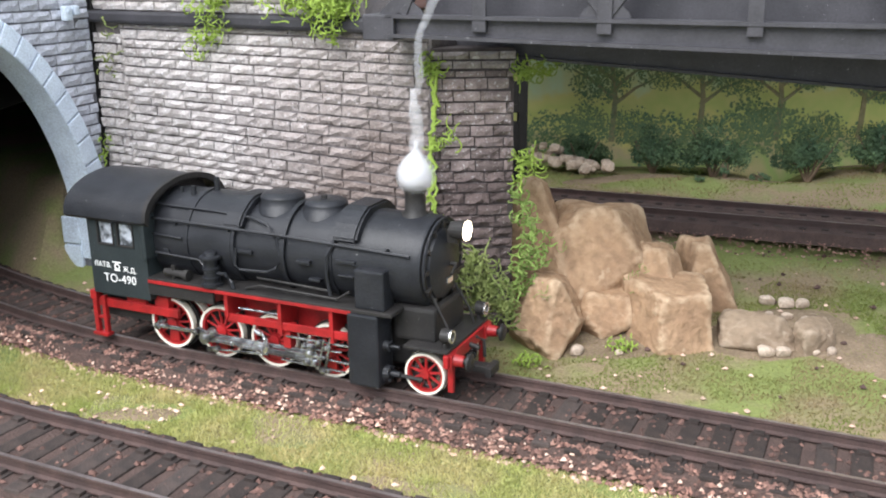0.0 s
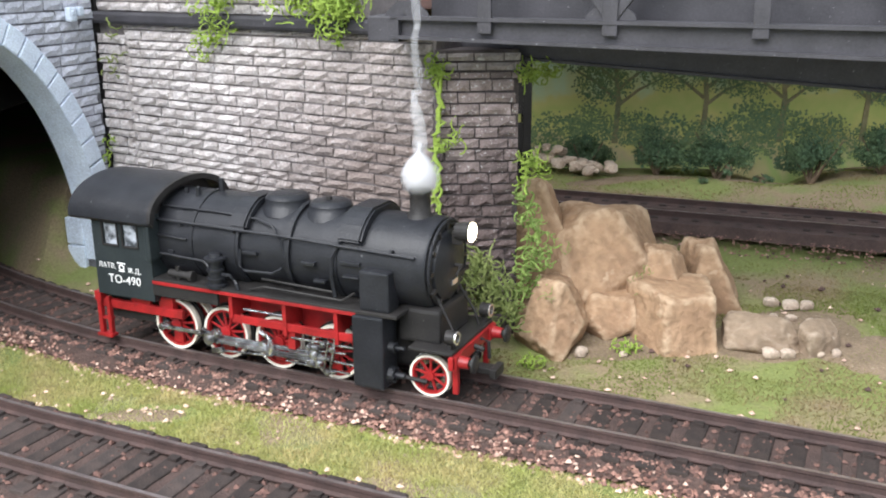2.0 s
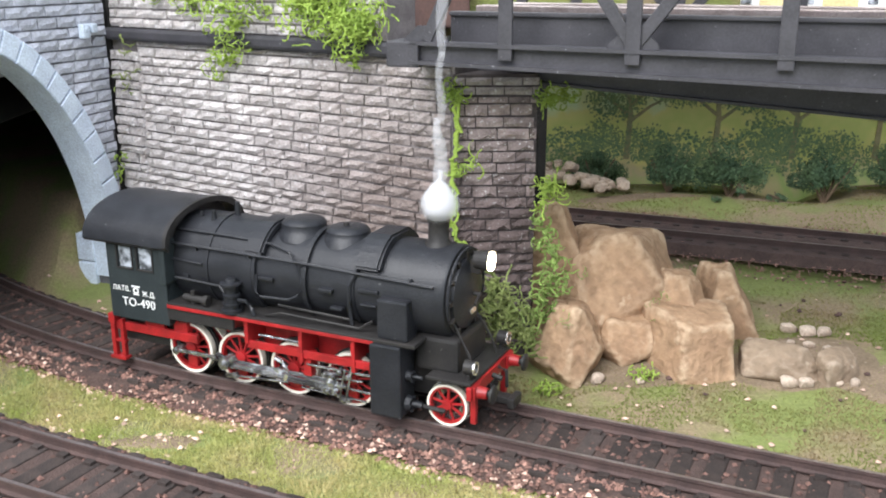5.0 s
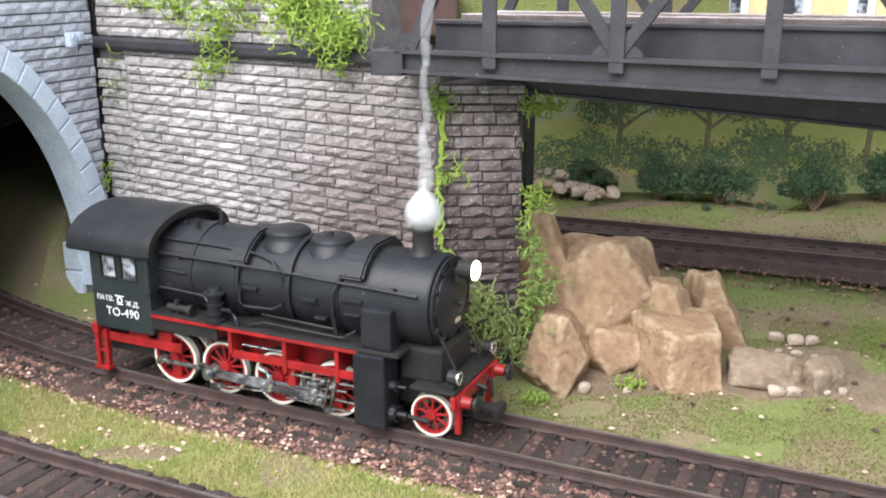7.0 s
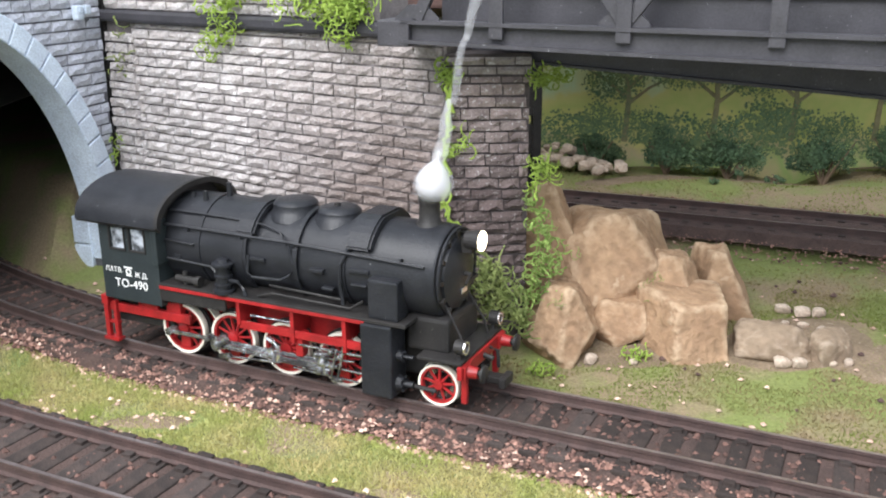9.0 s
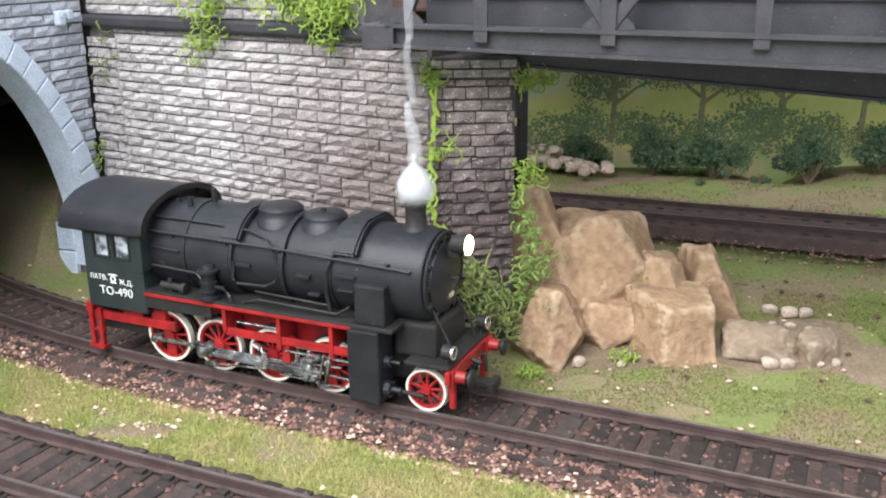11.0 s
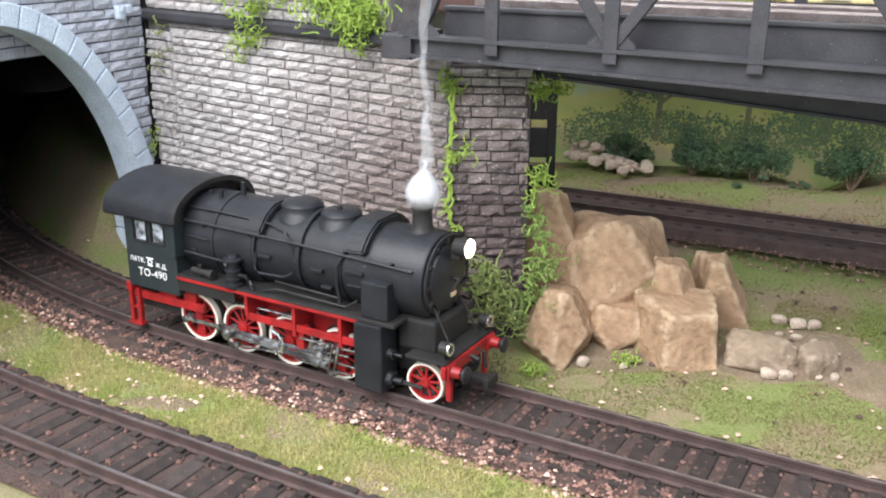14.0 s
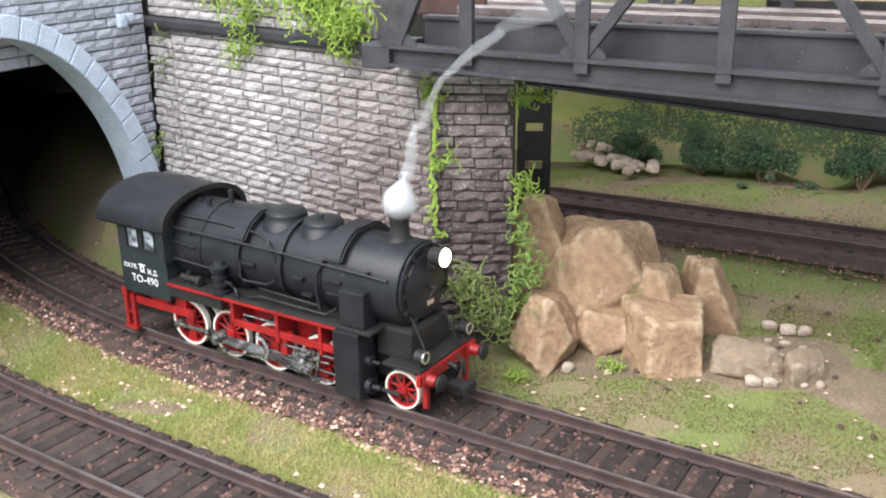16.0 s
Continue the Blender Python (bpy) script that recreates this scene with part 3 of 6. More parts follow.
# ---- backdrop, upper level and room ----
def backdrop():
    m = bpy.data.materials.new("painted_hills")
    m.use_nodes = True
    nt = m.node_tree
    nodes, link = nt.nodes, nt.links.new
    bsdf = nodes["Principled BSDF"]
    bsdf.inputs["Roughness"].default_value = 0.9
    coord = nodes.new("ShaderNodeTexCoord")
    sep = nodes.new("ShaderNodeSeparateXYZ")
    link(coord.outputs["Object"], sep.inputs[0])
    wob = nodes.new("ShaderNodeTexNoise")
    wob.inputs["Scale"].default_value, wob.inputs["Detail"].default_value = 60, 7
    link(coord.outputs["Object"], wob.inputs["Vector"])
    add = nodes.new("ShaderNodeMath")
    add.operation = "MULTIPLY_ADD"
    add.inputs[1].default_value = 0.05
    link(wob.outputs[0], add.inputs[0])
    link(sep.outputs["Z"], add.inputs[2])
    rng = nodes.new("ShaderNodeMapRange")
    rng.inputs[1].default_value, rng.inputs[2].default_value = 0.015, 0.10
    link(add.outputs[0], rng.inputs[0])
    ramp = nodes.new("ShaderNodeValToRGB")
    els = ramp.color_ramp.elements
    els[0].position, els[0].color = 0.0, (0.33, 0.36, 0.14, 1)
    els[1].position, els[1].color = 1.0, (0.80, 0.80, 0.80, 1)
    for p, c in ((0.18, (0.59, 0.51, 0.27, 1)), (0.30, (0.39, 0.52, 0.18, 1)), (0.36, (0.57, 0.49, 0.28, 1)), (0.45, (0.70, 0.66, 0.24, 1)), (0.55, (0.56, 0.62, 0.20, 1)), (0.66, (0.68, 0.66, 0.25, 1)), (0.8, (0.60, 0.78, 0.60, 1))):
        e = els.new(p)
        e.color = c
    link(rng.outputs[0], ramp.inputs[0])
    link(ramp.outputs[0], bsdf.inputs["Base Color"])
    bm = bmesh.new()
    box(bm, -8.6, 75, 0, 1.0, -1, 26)
    board = tagged(part("backdrop", bm, m, place=at(0, 39.5, 0)), "painted scenery board with green and ochre hills and trees", "backdrop", kind="structure")
    greens = [material("painted_dark_green", (0.085, 0.19, 0.11), (0.17, 0.27, 0.12), 0.9, scale=70, fine=500, bump=0), material("painted_blue_green", (0.10, 0.21, 0.16), (0.17, 0.28, 0.16), 0.9, scale=70, fine=500, bump=0)]
    trunk = material("painted_trunk", (0.34, 0.28, 0.15), (0.22, 0.24, 0.13), 0.9, scale=70, fine=500, bump=0)
    rng2 = random.Random(11)
    for paint in greens:
        nt = paint.node_tree
        own = nt.nodes.new("ShaderNodeNewGeometry")
        tone = nt.nodes.new("ShaderNodeMix")
        tone.data_type = "RGBA"
        nt.links.new(own.outputs["Random Per Island"], tone.inputs[0])
        tone.inputs[6].default_value, tone.inputs[7].default_value = (0.12, 0.22, 0.13, 1), (0.42, 0.46, 0.18, 1)
        old = nt.nodes["Principled BSDF"].inputs["Base Color"].links[0].from_socket
        half = nt.nodes.new("ShaderNodeMix")
        half.data_type = "RGBA"
        half.inputs[0].default_value = 0.55
        nt.links.new(old, half.inputs[6])
        nt.links.new(tone.outputs[2], half.inputs[7])
        nt.links.new(half.outputs[2], nt.nodes["Principled BSDF"].inputs["Base Color"])

    def clump(x, z, w, h, mat, name):
        bm = bmesh.new()
        for _ in range(700):
            a, q = rng2.random() * math.tau, rng2.random() ** 0.6 * rng2.choice((1.0, 1.0, 1.25))
            cx, cz = x + w * q * math.cos(a), z + h * q * math.sin(a)
            r = rng2.uniform(0.02, 0.07) * min(w, h) + 0.015
            seg = 5
            ring = [bm.verts.new((cx + r * rng2.uniform(0.6, 1.2) * math.cos(k * math.tau / seg), -0.02 - rng2.random() * 0.05, cz + r * rng2.uniform(0.6, 1.2) * math.sin(k * math.tau / seg))) for k in range(seg)]
            bm.faces.new(ring)
        part(name, bm, mat, board)

    for x in (4.4, 5.8, 7.6, 9.0, 10.4, 12.4, 13.4, 15.6, 18.0, 19.4, 22, 25, 30):
        clump(x + rng2.uniform(-0.4, 0.4), 2.55 + rng2.uniform(-0.4, 0.6), rng2.uniform(0.8, 1.4), rng2.uniform(0.6, 1.1), greens[0], "painted_bush")
    for x in (6.8, 10.4, 13.6, 17.0, 21.5, 26, 31):
        bm = bmesh.new()
        tube(bm, [(x, -0.03, 2.4), (x + 0.1, -0.03, 4.2), (x - 0.1, -0.03, 5.8)], 0.17, 4, 0.6)
        for k in range(4):
            sgn = -1 if k % 2 else 1
            z0 = 3.9 + 0.35 * k
            tube(bm, [(x, -0.04, z0), (x + sgn * 0.9, -0.04, z0 + 0.7), (x + sgn * 1.7, -0.04, z0 + 0.9 + 0.3 * rng2.random())], 0.1, 4, 0.4)
        for v in bm.verts:
            v.co.y = -0.02 + v.co.y * 0.2
        part("painted_trunk", bm, trunk, board)
        for k in range(3):
            clump(x + rng2.uniform(-1.7, 1.7), 5.3 + rng2.uniform(-0.7, 0.9), rng2.uniform(1.0, 1.9), rng2.uniform(0.4, 0.8), greens[k % 2], "painted_foliage")
    return board


backdrop()
M_BUSH = material("foam_bush", (0.085, 0.15, 0.085), (0.14, 0.21, 0.10), 0.95, scale=90, fine=900, bump=0, island=0.45, thin=0.3)
M_TWIG = material("bush_twig", (0.20, 0.14, 0.09), (0.13, 0.09, 0.06), 0.9, scale=200, fine=1500, bump=0.3)


def bush(x, y, rx, rz, seed, label, flakes=2600):
    """A foam shrub: forked twigs and a ragged crown of small flakes with gaps."""
    rng = random.Random(seed)
    z = bank(x, y)
    home = empty("bush", at(x, y, z))
    bm = bmesh.new()
    for _ in range(7):
        a = rng.random() * math.tau
        tip = Vector((rx * 0.6 * math.cos(a), rx * 0.5 * math.sin(a), rz * rng.uniform(0.8, 1.5)))
        tube(bm, [(0, 0, -0.1), tip * 0.4 + Vector((rng.gauss(0, 0.05), 0, 0.1)), tip], 0.06, 5, 0.4)
    part("stem", bm, M_TWIG, home, "forked brown stem")
    lumps = []
    for _ in range(26):
        a, q = rng.random() * math.tau, rng.random() ** 0.6
        lumps.append((Vector((0.72 * rx * q * math.cos(a), 0.5 * rx * q * math.sin(a), rz * (0.45 + 0.95 * (1 - q * q) * rng.random() + 0.25 * rng.random()))), rng.uniform(0.24, 0.42) * min(rx, rz)))
    verts, faces = [], []
    for _ in range(flakes):
        c, r = rng.choice(lumps)
        d = Vector((rng.gauss(0, 1), rng.gauss(0, 1), rng.gauss(0, 1))).normalized()
        p = c + d * r * (0.75 + 0.35 * rng.random())
        p.z = max(p.z, 0.0)
        u = d.orthogonal().normalized() * rng.uniform(0.02, 0.05)
        w = d.cross(u).normalized() * rng.uniform(0.02, 0.05) + d * rng.gauss(0, 0.03)
        k = len(verts)
        verts += [(p - u) * CM, (p + w) * CM, (p + u) * CM, (p - w) * CM]
        faces.append((k, k + 1, k + 2, k + 3))
    mesh = bpy.data.meshes.new("foliage")
    mesh.from_pydata(verts, [], faces)
    mesh.materials.append(M_BUSH)
    crown = new("foliage", mesh)
    crown.parent = home
    tagged(home, label, "bush", group="bushes along the backdrop")


for i, (x, y, rx, rz, note) in enumerate(((5.4, 37.9, 1.3, 0.95, "dull green foam bush behind the stone heap"), (8.0, 36.6, 1.2, 1.05, "dark green foam bush on the bank"), (10.2, 36.2, 1.45, 1.25, "large dark green foam bush on the bank"), (13.9, 36.3, 1.7, 1.15, "wide dark green foam bush at the backdrop's foot"), (16.5, 36.2, 1.4, 1.15, "dark green foam bush at the backdrop's foot"), (10.35, 35.0, 0.22, 0.42, "small blue-green upright sprig"), (11.6, 34.9, 0.5, 0.22, "low green foam tuft on the bank"), (9.2, 34.3, 0.22, 0.16, "tiny green foam tuft on the bank"))):
    bush(x, y, rx, rz, 60 + i, note, 6500 if rx > 0.6 else 500)

bm = bmesh.new()
box(bm, 2, 60, 32.5, 39.3, 7.4, 7.9, 0.05)
tagged(part("upper_baseboard", bm, M_DARKWOOD), "dark upper baseboard carrying the high-level track", "baseboard", kind="structure")


def station():
    home = empty("station_building", at(16.0, 34.2, 7.9, -8))
    bm = bmesh.new()
    box(bm, -7.2, 14, 0, 3.5, 0.5, 6.5, 0.04)
    part("wall", bm, M_CREAMWALL, home)
    bm = bmesh.new()
    box(bm, -7.4, 14.2, -0.15, 3.6, 0.0, 0.5, 0.04)
    part("plinth", bm, M_DARK, home, "black shaded plinth")
    for i in range(7):
        x = -6.6 + i * 2.1
        bm = bmesh.new()
        box(bm, x, x + 0.9, -0.1, 0.1, 0.6, 3.6, 0.03)
        frame_ob = part("window", bm, M_WHITE, home, "white window frame")
        bm = bmesh.new()
        box(bm, x + 0.28, x + 0.62, -0.14, -0.08, 0.9, 3.3, 0.02)
        part("pane", bm, M_GLASS, frame_ob)
    tagged(home, "cream station building with white windows beyond the bridge", "building")


station()

bm = bmesh.new()
box(bm, -1, 9.4, 33.5, 38.5, 7.85, 10.2, 0.3)
bmesh.ops.subdivide_edges(bm, edges=bm.edges, cuts=3, use_grid_fill=True)
for v in bm.verts:
    v.co += Vector((0, 0.3 * noise.noise(v.co * 0.6), 0.5 * noise.noise(v.co * 0.5) if v.co.z > 8 else 0))
tagged(part("upper_bank", bm, M_GROUND, smooth=True), "olive green grassy bank on the upper level", "bank", kind="structure")

bm = bmesh.new()
box(bm, -8.5, 0.2, 31.5, 39.3, 8.2, 9.6, 0.1)
hill = tagged(part("upper_ground", bm, M_DARKWOOD), "dark brown upper ground behind the stone parapet", "ground", kind="structure")

# plain room round the layout
bm = bmesh.new()
box(bm, -260, 260, -220, 210, -95, -94)
tagged(part("floor", bm, M_DARKWOOD), "plain floor of the hobby room", "floor", kind="structure")


# ---- bridge ----
BRIDGE = Face((-1.05 - 0.5 * 0.936, 22.05 + 0.5 * 0.353), (-1.05 + 30 * 0.936, 22.05 - 30 * 0.353))


def bridge():
    home = empty("truss_bridge", BRIDGE.spot(0, 0))
    L = BRIDGE.length
    posts = [0.65, 2.52, 5.27, 8.27, 11.27, 14.3, 17.3, 20.3, 23.3, 26.3]
    for name, y0, y1 in (("near", 0.0, 0.34), ("far", 6.2, 6.54)):
        fall = 0.022
        bm = bmesh.new()
        extrude(bm, [(0.3, 8.05), (L, 8.05 - fall * L), (L, 8.46 - fall * L * 0.4), (0.3, 8.46)], y1 - y0 - 0.16, pose(0, y0 + 0.08, 0))
        chord = part("bottom_chord", bm, M_STEEL, home)
        for z0, z1, out, f in ((8.42, 8.50, 0.10, fall * 0.4), (8.0, 8.08, 0.12, fall)):
            bm = bmesh.new()
            extrude(bm, [(0.3, z0), (L, z0 - f * L), (L, z1 - f * L), (0.3, z1)], y1 - y0 + out, pose(0, y0 - out, 0))
            part("flange", bm, M_STEEL, chord)
        # flat shelf behind the chord, and the deep carrying girder set back under the deck
        inside = 1 if y0 < 1 else -1
        bm = bmesh.new()
        extrude(bm, [(0.3, 8.40), (L, 8.40 - fall * 0.4 * L), (L, 8.45 - fall * 0.4 * L), (0.3, 8.45)], 0.62, pose(0, y1 - 0.1 if inside > 0 else y0 - 0.5, 0))
        part("shelf", bm, M_STEEL, chord)
        yg = 2.62 if inside > 0 else 3.75
        bm = bmesh.new()
        extrude(bm, [(1.0, 7.42), (L, 7.54 - 0.058 * L), (L, 8.28), (1.0, 8.28)], 0.2, pose(0, yg, 0))
        extrude(bm, [(1.0, 7.44), (L, 7.48 - 0.058 * L), (L, 7.55 - 0.058 * L), (1.0, 7.51)], 0.44, pose(0, yg - 0.12, 0))
        part("carrying_girder", bm, M_STEEL, home)
        bm = bmesh.new()
        box(bm, 2.2, L, y0, y1, 12.4, 13.0, 0.04)
        part("top_chord", bm, M_STEEL, home)
        for i, s in enumerate(posts):
            if i:
                bm = bmesh.new()
                box(bm, s - 0.16, s + 0.16, y0 - 0.08, y0 + 0.02, 8.14, 12.4, 0.02)
                box(bm, s - 0.05, s + 0.05, y0, y1 - 0.04, 8.44, 12.4, 0.02)
                part("post", bm, M_STEEL, home)
        for i in range(len(posts) - 1):
            a, b = posts[i], posts[i + 1]
            up = i % 2 == 0
            p, q = (a, 8.5) if up else (a, 12.5), (b, 12.5) if up else (b, 8.5)
            bm = bmesh.new()
            d = Vector((q[0] - p[0], 0, q[1] - p[1]))
            box(bm, 0, d.length, -0.14, 0.06, -0.13, 0.13, 0.02, Matrix.Translation((p[0], y0 + 0.12, p[1])) @ pose(0, 0, 0, 0, -math.degrees(math.atan2(d.z, d.x)), 0))
            part("diagonal", bm, M_STEEL, home)
        for s in posts[::2]:
            bm = bmesh.new()
            extrude(bm, [(s - 0.55, 8.46), (s + 0.55, 8.46), (s + 0.5, 8.58), (s + 0.2, 8.84), (s - 0.2, 8.84), (s - 0.5, 8.58)], 0.06, pose(0, y0 + 0.02, 0))
            part("gusset", bm, M_STEEL, home)
    # inner stringers, deck and floor beams
    for y in (0.9, 5.5):
        bm = bmesh.new()
        box(bm, 0.9, L, y, y + 0.15, 8.3, 9.05, 0.02)
        box(bm, 0.9, L, y - 0.1, y + 0.25, 9.03, 9.12, 0.02)
        part("stringer", bm, M_STEEL, home)
    bm = bmesh.new()
    box(bm, 0.4, L, 2.75, 3.85, 7.62, 7.72, 0.02)
    part("deck_plate", bm, M_STEEL, home)
    for i in range(1, 28):
        s = 0.9 + i * 1.03
        bm = bmesh.new()
        box(bm, s - 0.1, s + 0.1, 0.42, 6.1, 8.1, 8.3, 0.02)
        part("floor_beam", bm, M_STEEL, home)
    bm = bmesh.new()
    box(bm, 1.0, L, 1.0, 5.5, 8.85, 8.95, 0.02)
    part("walkway", bm, M_DARKWOOD, home, "reddish brown planked deck")
    for y in (2.4, 2.8, 4.1, 4.5):
        bm = bmesh.new()
        box(bm, 1.0, L, y - 0.06, y + 0.06, 8.95, 9.2, 0.02)
        part("rail", bm, M_RAILTOP, home, "shiny rail on the bridge deck")
    for i in range(40):
        bm = bmesh.new()
        s = 1.2 + i * 0.7
        box(bm, s - 0.15, s + 0.15, 1.3, 5.3, 8.94, 9.03, 0.02)
        part("sleeper", bm, M_SLEEPER, home)
    # bearing block at the wall end
    bm = bmesh.new()
    box(bm, -0.28, 0.5, -0.1, 1.6, 7.92, 8.5, 0.04)
    part("bearing_block", bm, M_STEEL, home)
    tagged(home, "black plastic truss railway bridge with plate girder chords", "bridge")


bridge()


def trestle():
    home = empty("trestle_tower", at(2.0, 29.1, 0, 4))
    for x in (-0.42, 0.38):
        bm = bmesh.new()
        box(bm, x - 0.13, x + 0.13, -0.06, 0.04, 0.2, 7.6, 0.02)
        box(bm, x - 0.04, x + 0.04, 0.0, 0.4, 0.2, 7.6, 0.02)
        box(bm, x - 0.13, x + 0.13, 0.36, 0.44, 0.2, 7.6, 0.02)
        part("column", bm, M_DARK, home)
    for z in (0.4, 1.6, 2.8, 4.0, 5.2, 6.4):
        bm = bmesh.new()
        box(bm, -0.4, 0.4, -0.02, 0.04, z, z + 0.95, 0.02)
        part("batten_plate", bm, M_DARK, home)
    tagged(home, "black riveted steel trestle column behind the stone pier", "column")


trestle()


# ---- the steam locomotive: x forward, y to the far side, z up ----
def locomotive():
    home = empty("steam_locomotive", at(0.431, 19.717, 0, -24.15))
    axis, rad = 3.32, 1.04

    def add(name, mat, build, label="", parent=home, smooth=False):
        bm = bmesh.new()
        build(bm)
        return part(name, bm, mat, parent, label, smooth)

    along = pose(0, 0, 0, 0, 90, 0)   # turns z into x

    # boiler, smokebox, bands
    boiler = add("boiler", M_BLACK, lambda b: lathe(b, [(0.0, -7.75), (1.10, -7.75), (1.10, -5.35), (rad - 0.04, -5.30), (rad - 0.04, -2.72), (rad - 0.06, -2.70)], 40, Matrix.Translation((0, 0, axis)) @ along), smooth=True)
    smokebox = add("smokebox", M_BLACK, lambda b: lathe(b, [(0.0, -2.72), (rad + 0.01, -2.72), (rad + 0.01, -0.62), (rad - 0.03, -0.55), (rad - 0.12, -0.53), (0.80, -0.50), (0.78, -0.42), (0.55, -0.34), (0.2, -0.29), (0.0, -0.28)], 40, Matrix.Translation((0, 0, axis)) @ along), smooth=True)
    for x in (-6.6, -5.32, -3.95, -2.72):
        add("boiler_band", M_BLACK, lambda b, x=x: lathe(b, [(1.06, x - 0.06), (1.085 if x > -5.5 else 1.13, x - 0.06), (1.085 if x > -5.5 else 1.13, x + 0.06), (1.06, x + 0.06)], 40, Matrix.Translation((0, 0, axis)) @ along, True), parent=boiler)
    add("door_ring", M_DARK, lambda b: lathe(b, [(0.86, -0.60), (0.93, -0.58), (0.93, -0.49), (0.86, -0.46)], 36, Matrix.Translation((0, 0, axis)) @ along, True), parent=smokebox)
    for z in (3.75, 3.0):
        add("door_hinge", M_DARK, lambda b, z=z: box(b, -0.42, -0.30, 0.05, 0.8, z, z + 0.09, 0.02), parent=smokebox)
    add("door_handrail", M_BLACK, lambda b: tube(b, [(-0.47, 0.98 * math.cos(radians(a)), axis + 0.98 * math.sin(radians(a))) for a in range(-20, 201, 11)], 0.032, 6), parent=smokebox)
    for a in range(0, 360, 30):
        add("door_clamp", M_DARK, lambda b, a=a: box(b, -0.53, -0.42, -0.05, 0.05, 0.78, 0.94, 0.015, Matrix.Translation((0, 0, axis)) @ Matrix.Rotation(radians(a), 4, "X")), parent=smokebox)
    add("number_plate", M_CHROME, lambda b: (box(b, -0.32, -0.27, -0.16, 0.1, axis - 0.42, axis - 0.30, 0.01),), "small bright plate on the smokebox door", smokebox)
    add("door_dart", M_DARK, lambda b: (rod(b, (-0.32, 0, axis), (-0.12, 0, axis), 0.05), rod(b, (-0.16, 0, axis), (-0.14, -0.28, axis - 0.15), 0.03)), "", smokebox)

    # chimney, headlamp
    chimney = add("chimney", M_DARK, lambda b: lathe(b, [(0.36, 4.18), (0.30, 4.36), (0.235, 4.44), (0.225, 4.80), (0.25, 4.86), (0.25, 4.94), (0.17, 4.94), (0.16, 4.5)], 24, Matrix.Translation((-1.12, 0, 0))), smooth=True)
    lampbody = add("headlamp", M_DARK, lambda b: (rod(b, (-0.25, 0, 4.1), (0.1, 0, 4.1), 0.18, 0.235, 18), box(b, -0.35, -0.1, -0.05, 0.05, 3.8, 4.1, 0.01)))
    add("lens", M_LAMP, lambda b: lathe(b, [(0.0, 0.10), (0.215, 0.10), (0.205, 0.14), (0.12, 0.17), (0.0, 0.18)], 24, Matrix.Translation((0, 0, 4.1)) @ along), "bright warm glowing lamp lens", lampbody, True)

    # domes, sand box saddle, valves
    def saddle(b, x0, x1, r, half, flat):
        """A box bent over the boiler's top."""
        pts = []
        for k in range(15):
            a = radians(90 - half + 2 * half * k / 14)
            pts.append((r * math.cos(a), axis + min(r * math.sin(a), flat)))
        low = [((rad - 0.05) * math.cos(radians(90 + half - 2 * half * k / 14)), axis + (rad - 0.05) * math.sin(radians(90 + half - 2 * half * k / 14))) for k in range(15)]
        extrude(b, pts + low, x1 - x0, Matrix.Translation((x0, 0, 0)) @ pose(0, 0, 0, 0, 0, -90) @ Matrix.Diagonal((-1, 1, 1, 1)))

    for x0, x1, r, flat in ((-2.62, -2.02, 1.26, 1.20), (-5.55, -5.05, 1.2, 1.16)):
        bm = bmesh.new()
        saddle(bm, x0, x1, r, 62, flat)
        bmesh.ops.recalc_face_normals(bm, faces=bm.faces)
        edges = [e for e in bm.edges if len(e.link_faces) == 2 and e.calc_face_angle(0) > 0.6]
        bmesh.ops.bevel(bm, geom=edges, offset=0.05, segments=2, affect="EDGES")
        part("sand_saddle", bm, M_BLACK, home)
    for x, r, h in ((-4.55, 0.52, 4.53), (-3.38, 0.50, 4.47)):
        dome = add("dome", M_BLACK, lambda b, x=x, r=r, h=h: lathe(b, [(r + 0.14, 4.1), (r + 0.05, 4.28), (r, 4.34), (r, h - 0.07), (r - 0.06, h), (r * 0.7, h + 0.03), (0, h + 0.04)], 28, Matrix.Translation((x, 0.0, 0))), smooth=True)
    add("safety_valve", M_DARK, lambda b: (rod(b, (-3.40, -0.05, 4.45), (-3.40, -0.05, 4.58), 0.07), box(b, -3.6, -3.2, -0.3, 0.2, 4.45, 4.50, 0.02)), parent=dome)
    for x, y, z0, z1, r in ((-6.86, -0.35, 4.2, 4.56, 0.07), (-7.05, -0.1, 4.2, 4.45, 0.06), (-6.42, 0.0, 4.3, 4.74, 0.075), (-7.25, -0.3, 4.2, 4.5, 0.05)):
        add("valve", M_BLACK, lambda b, x=x, y=y, z0=z0, z1=z1, r=r: (rod(b, (x, y, z0), (x, y, z1), r, r * 0.85), rod(b, (x, y, z0 - 0.02), (x, y, z0 + 0.06), r * 1.5)), parent=boiler)

    # hand rails and pipes on both flanks
    for side in (-1, 1):
        add("handrail", M_BLACK, lambda b, side=side: tube(b, [(-7.6, side * 1.10, 3.88), (-4.0, side * 1.06, 3.82), (-0.75, side * 1.06, 3.70)], 0.038, 6))
        for x in (-6.9, -5.4, -4.0, -2.6, -1.3):
            add("handrail_knob", M_BLACK, lambda b, x=x, side=side: rod(b, (x, side * 0.90, 3.74), (x, side * 1.08, 3.80), 0.035, None, 8), parent=boiler)
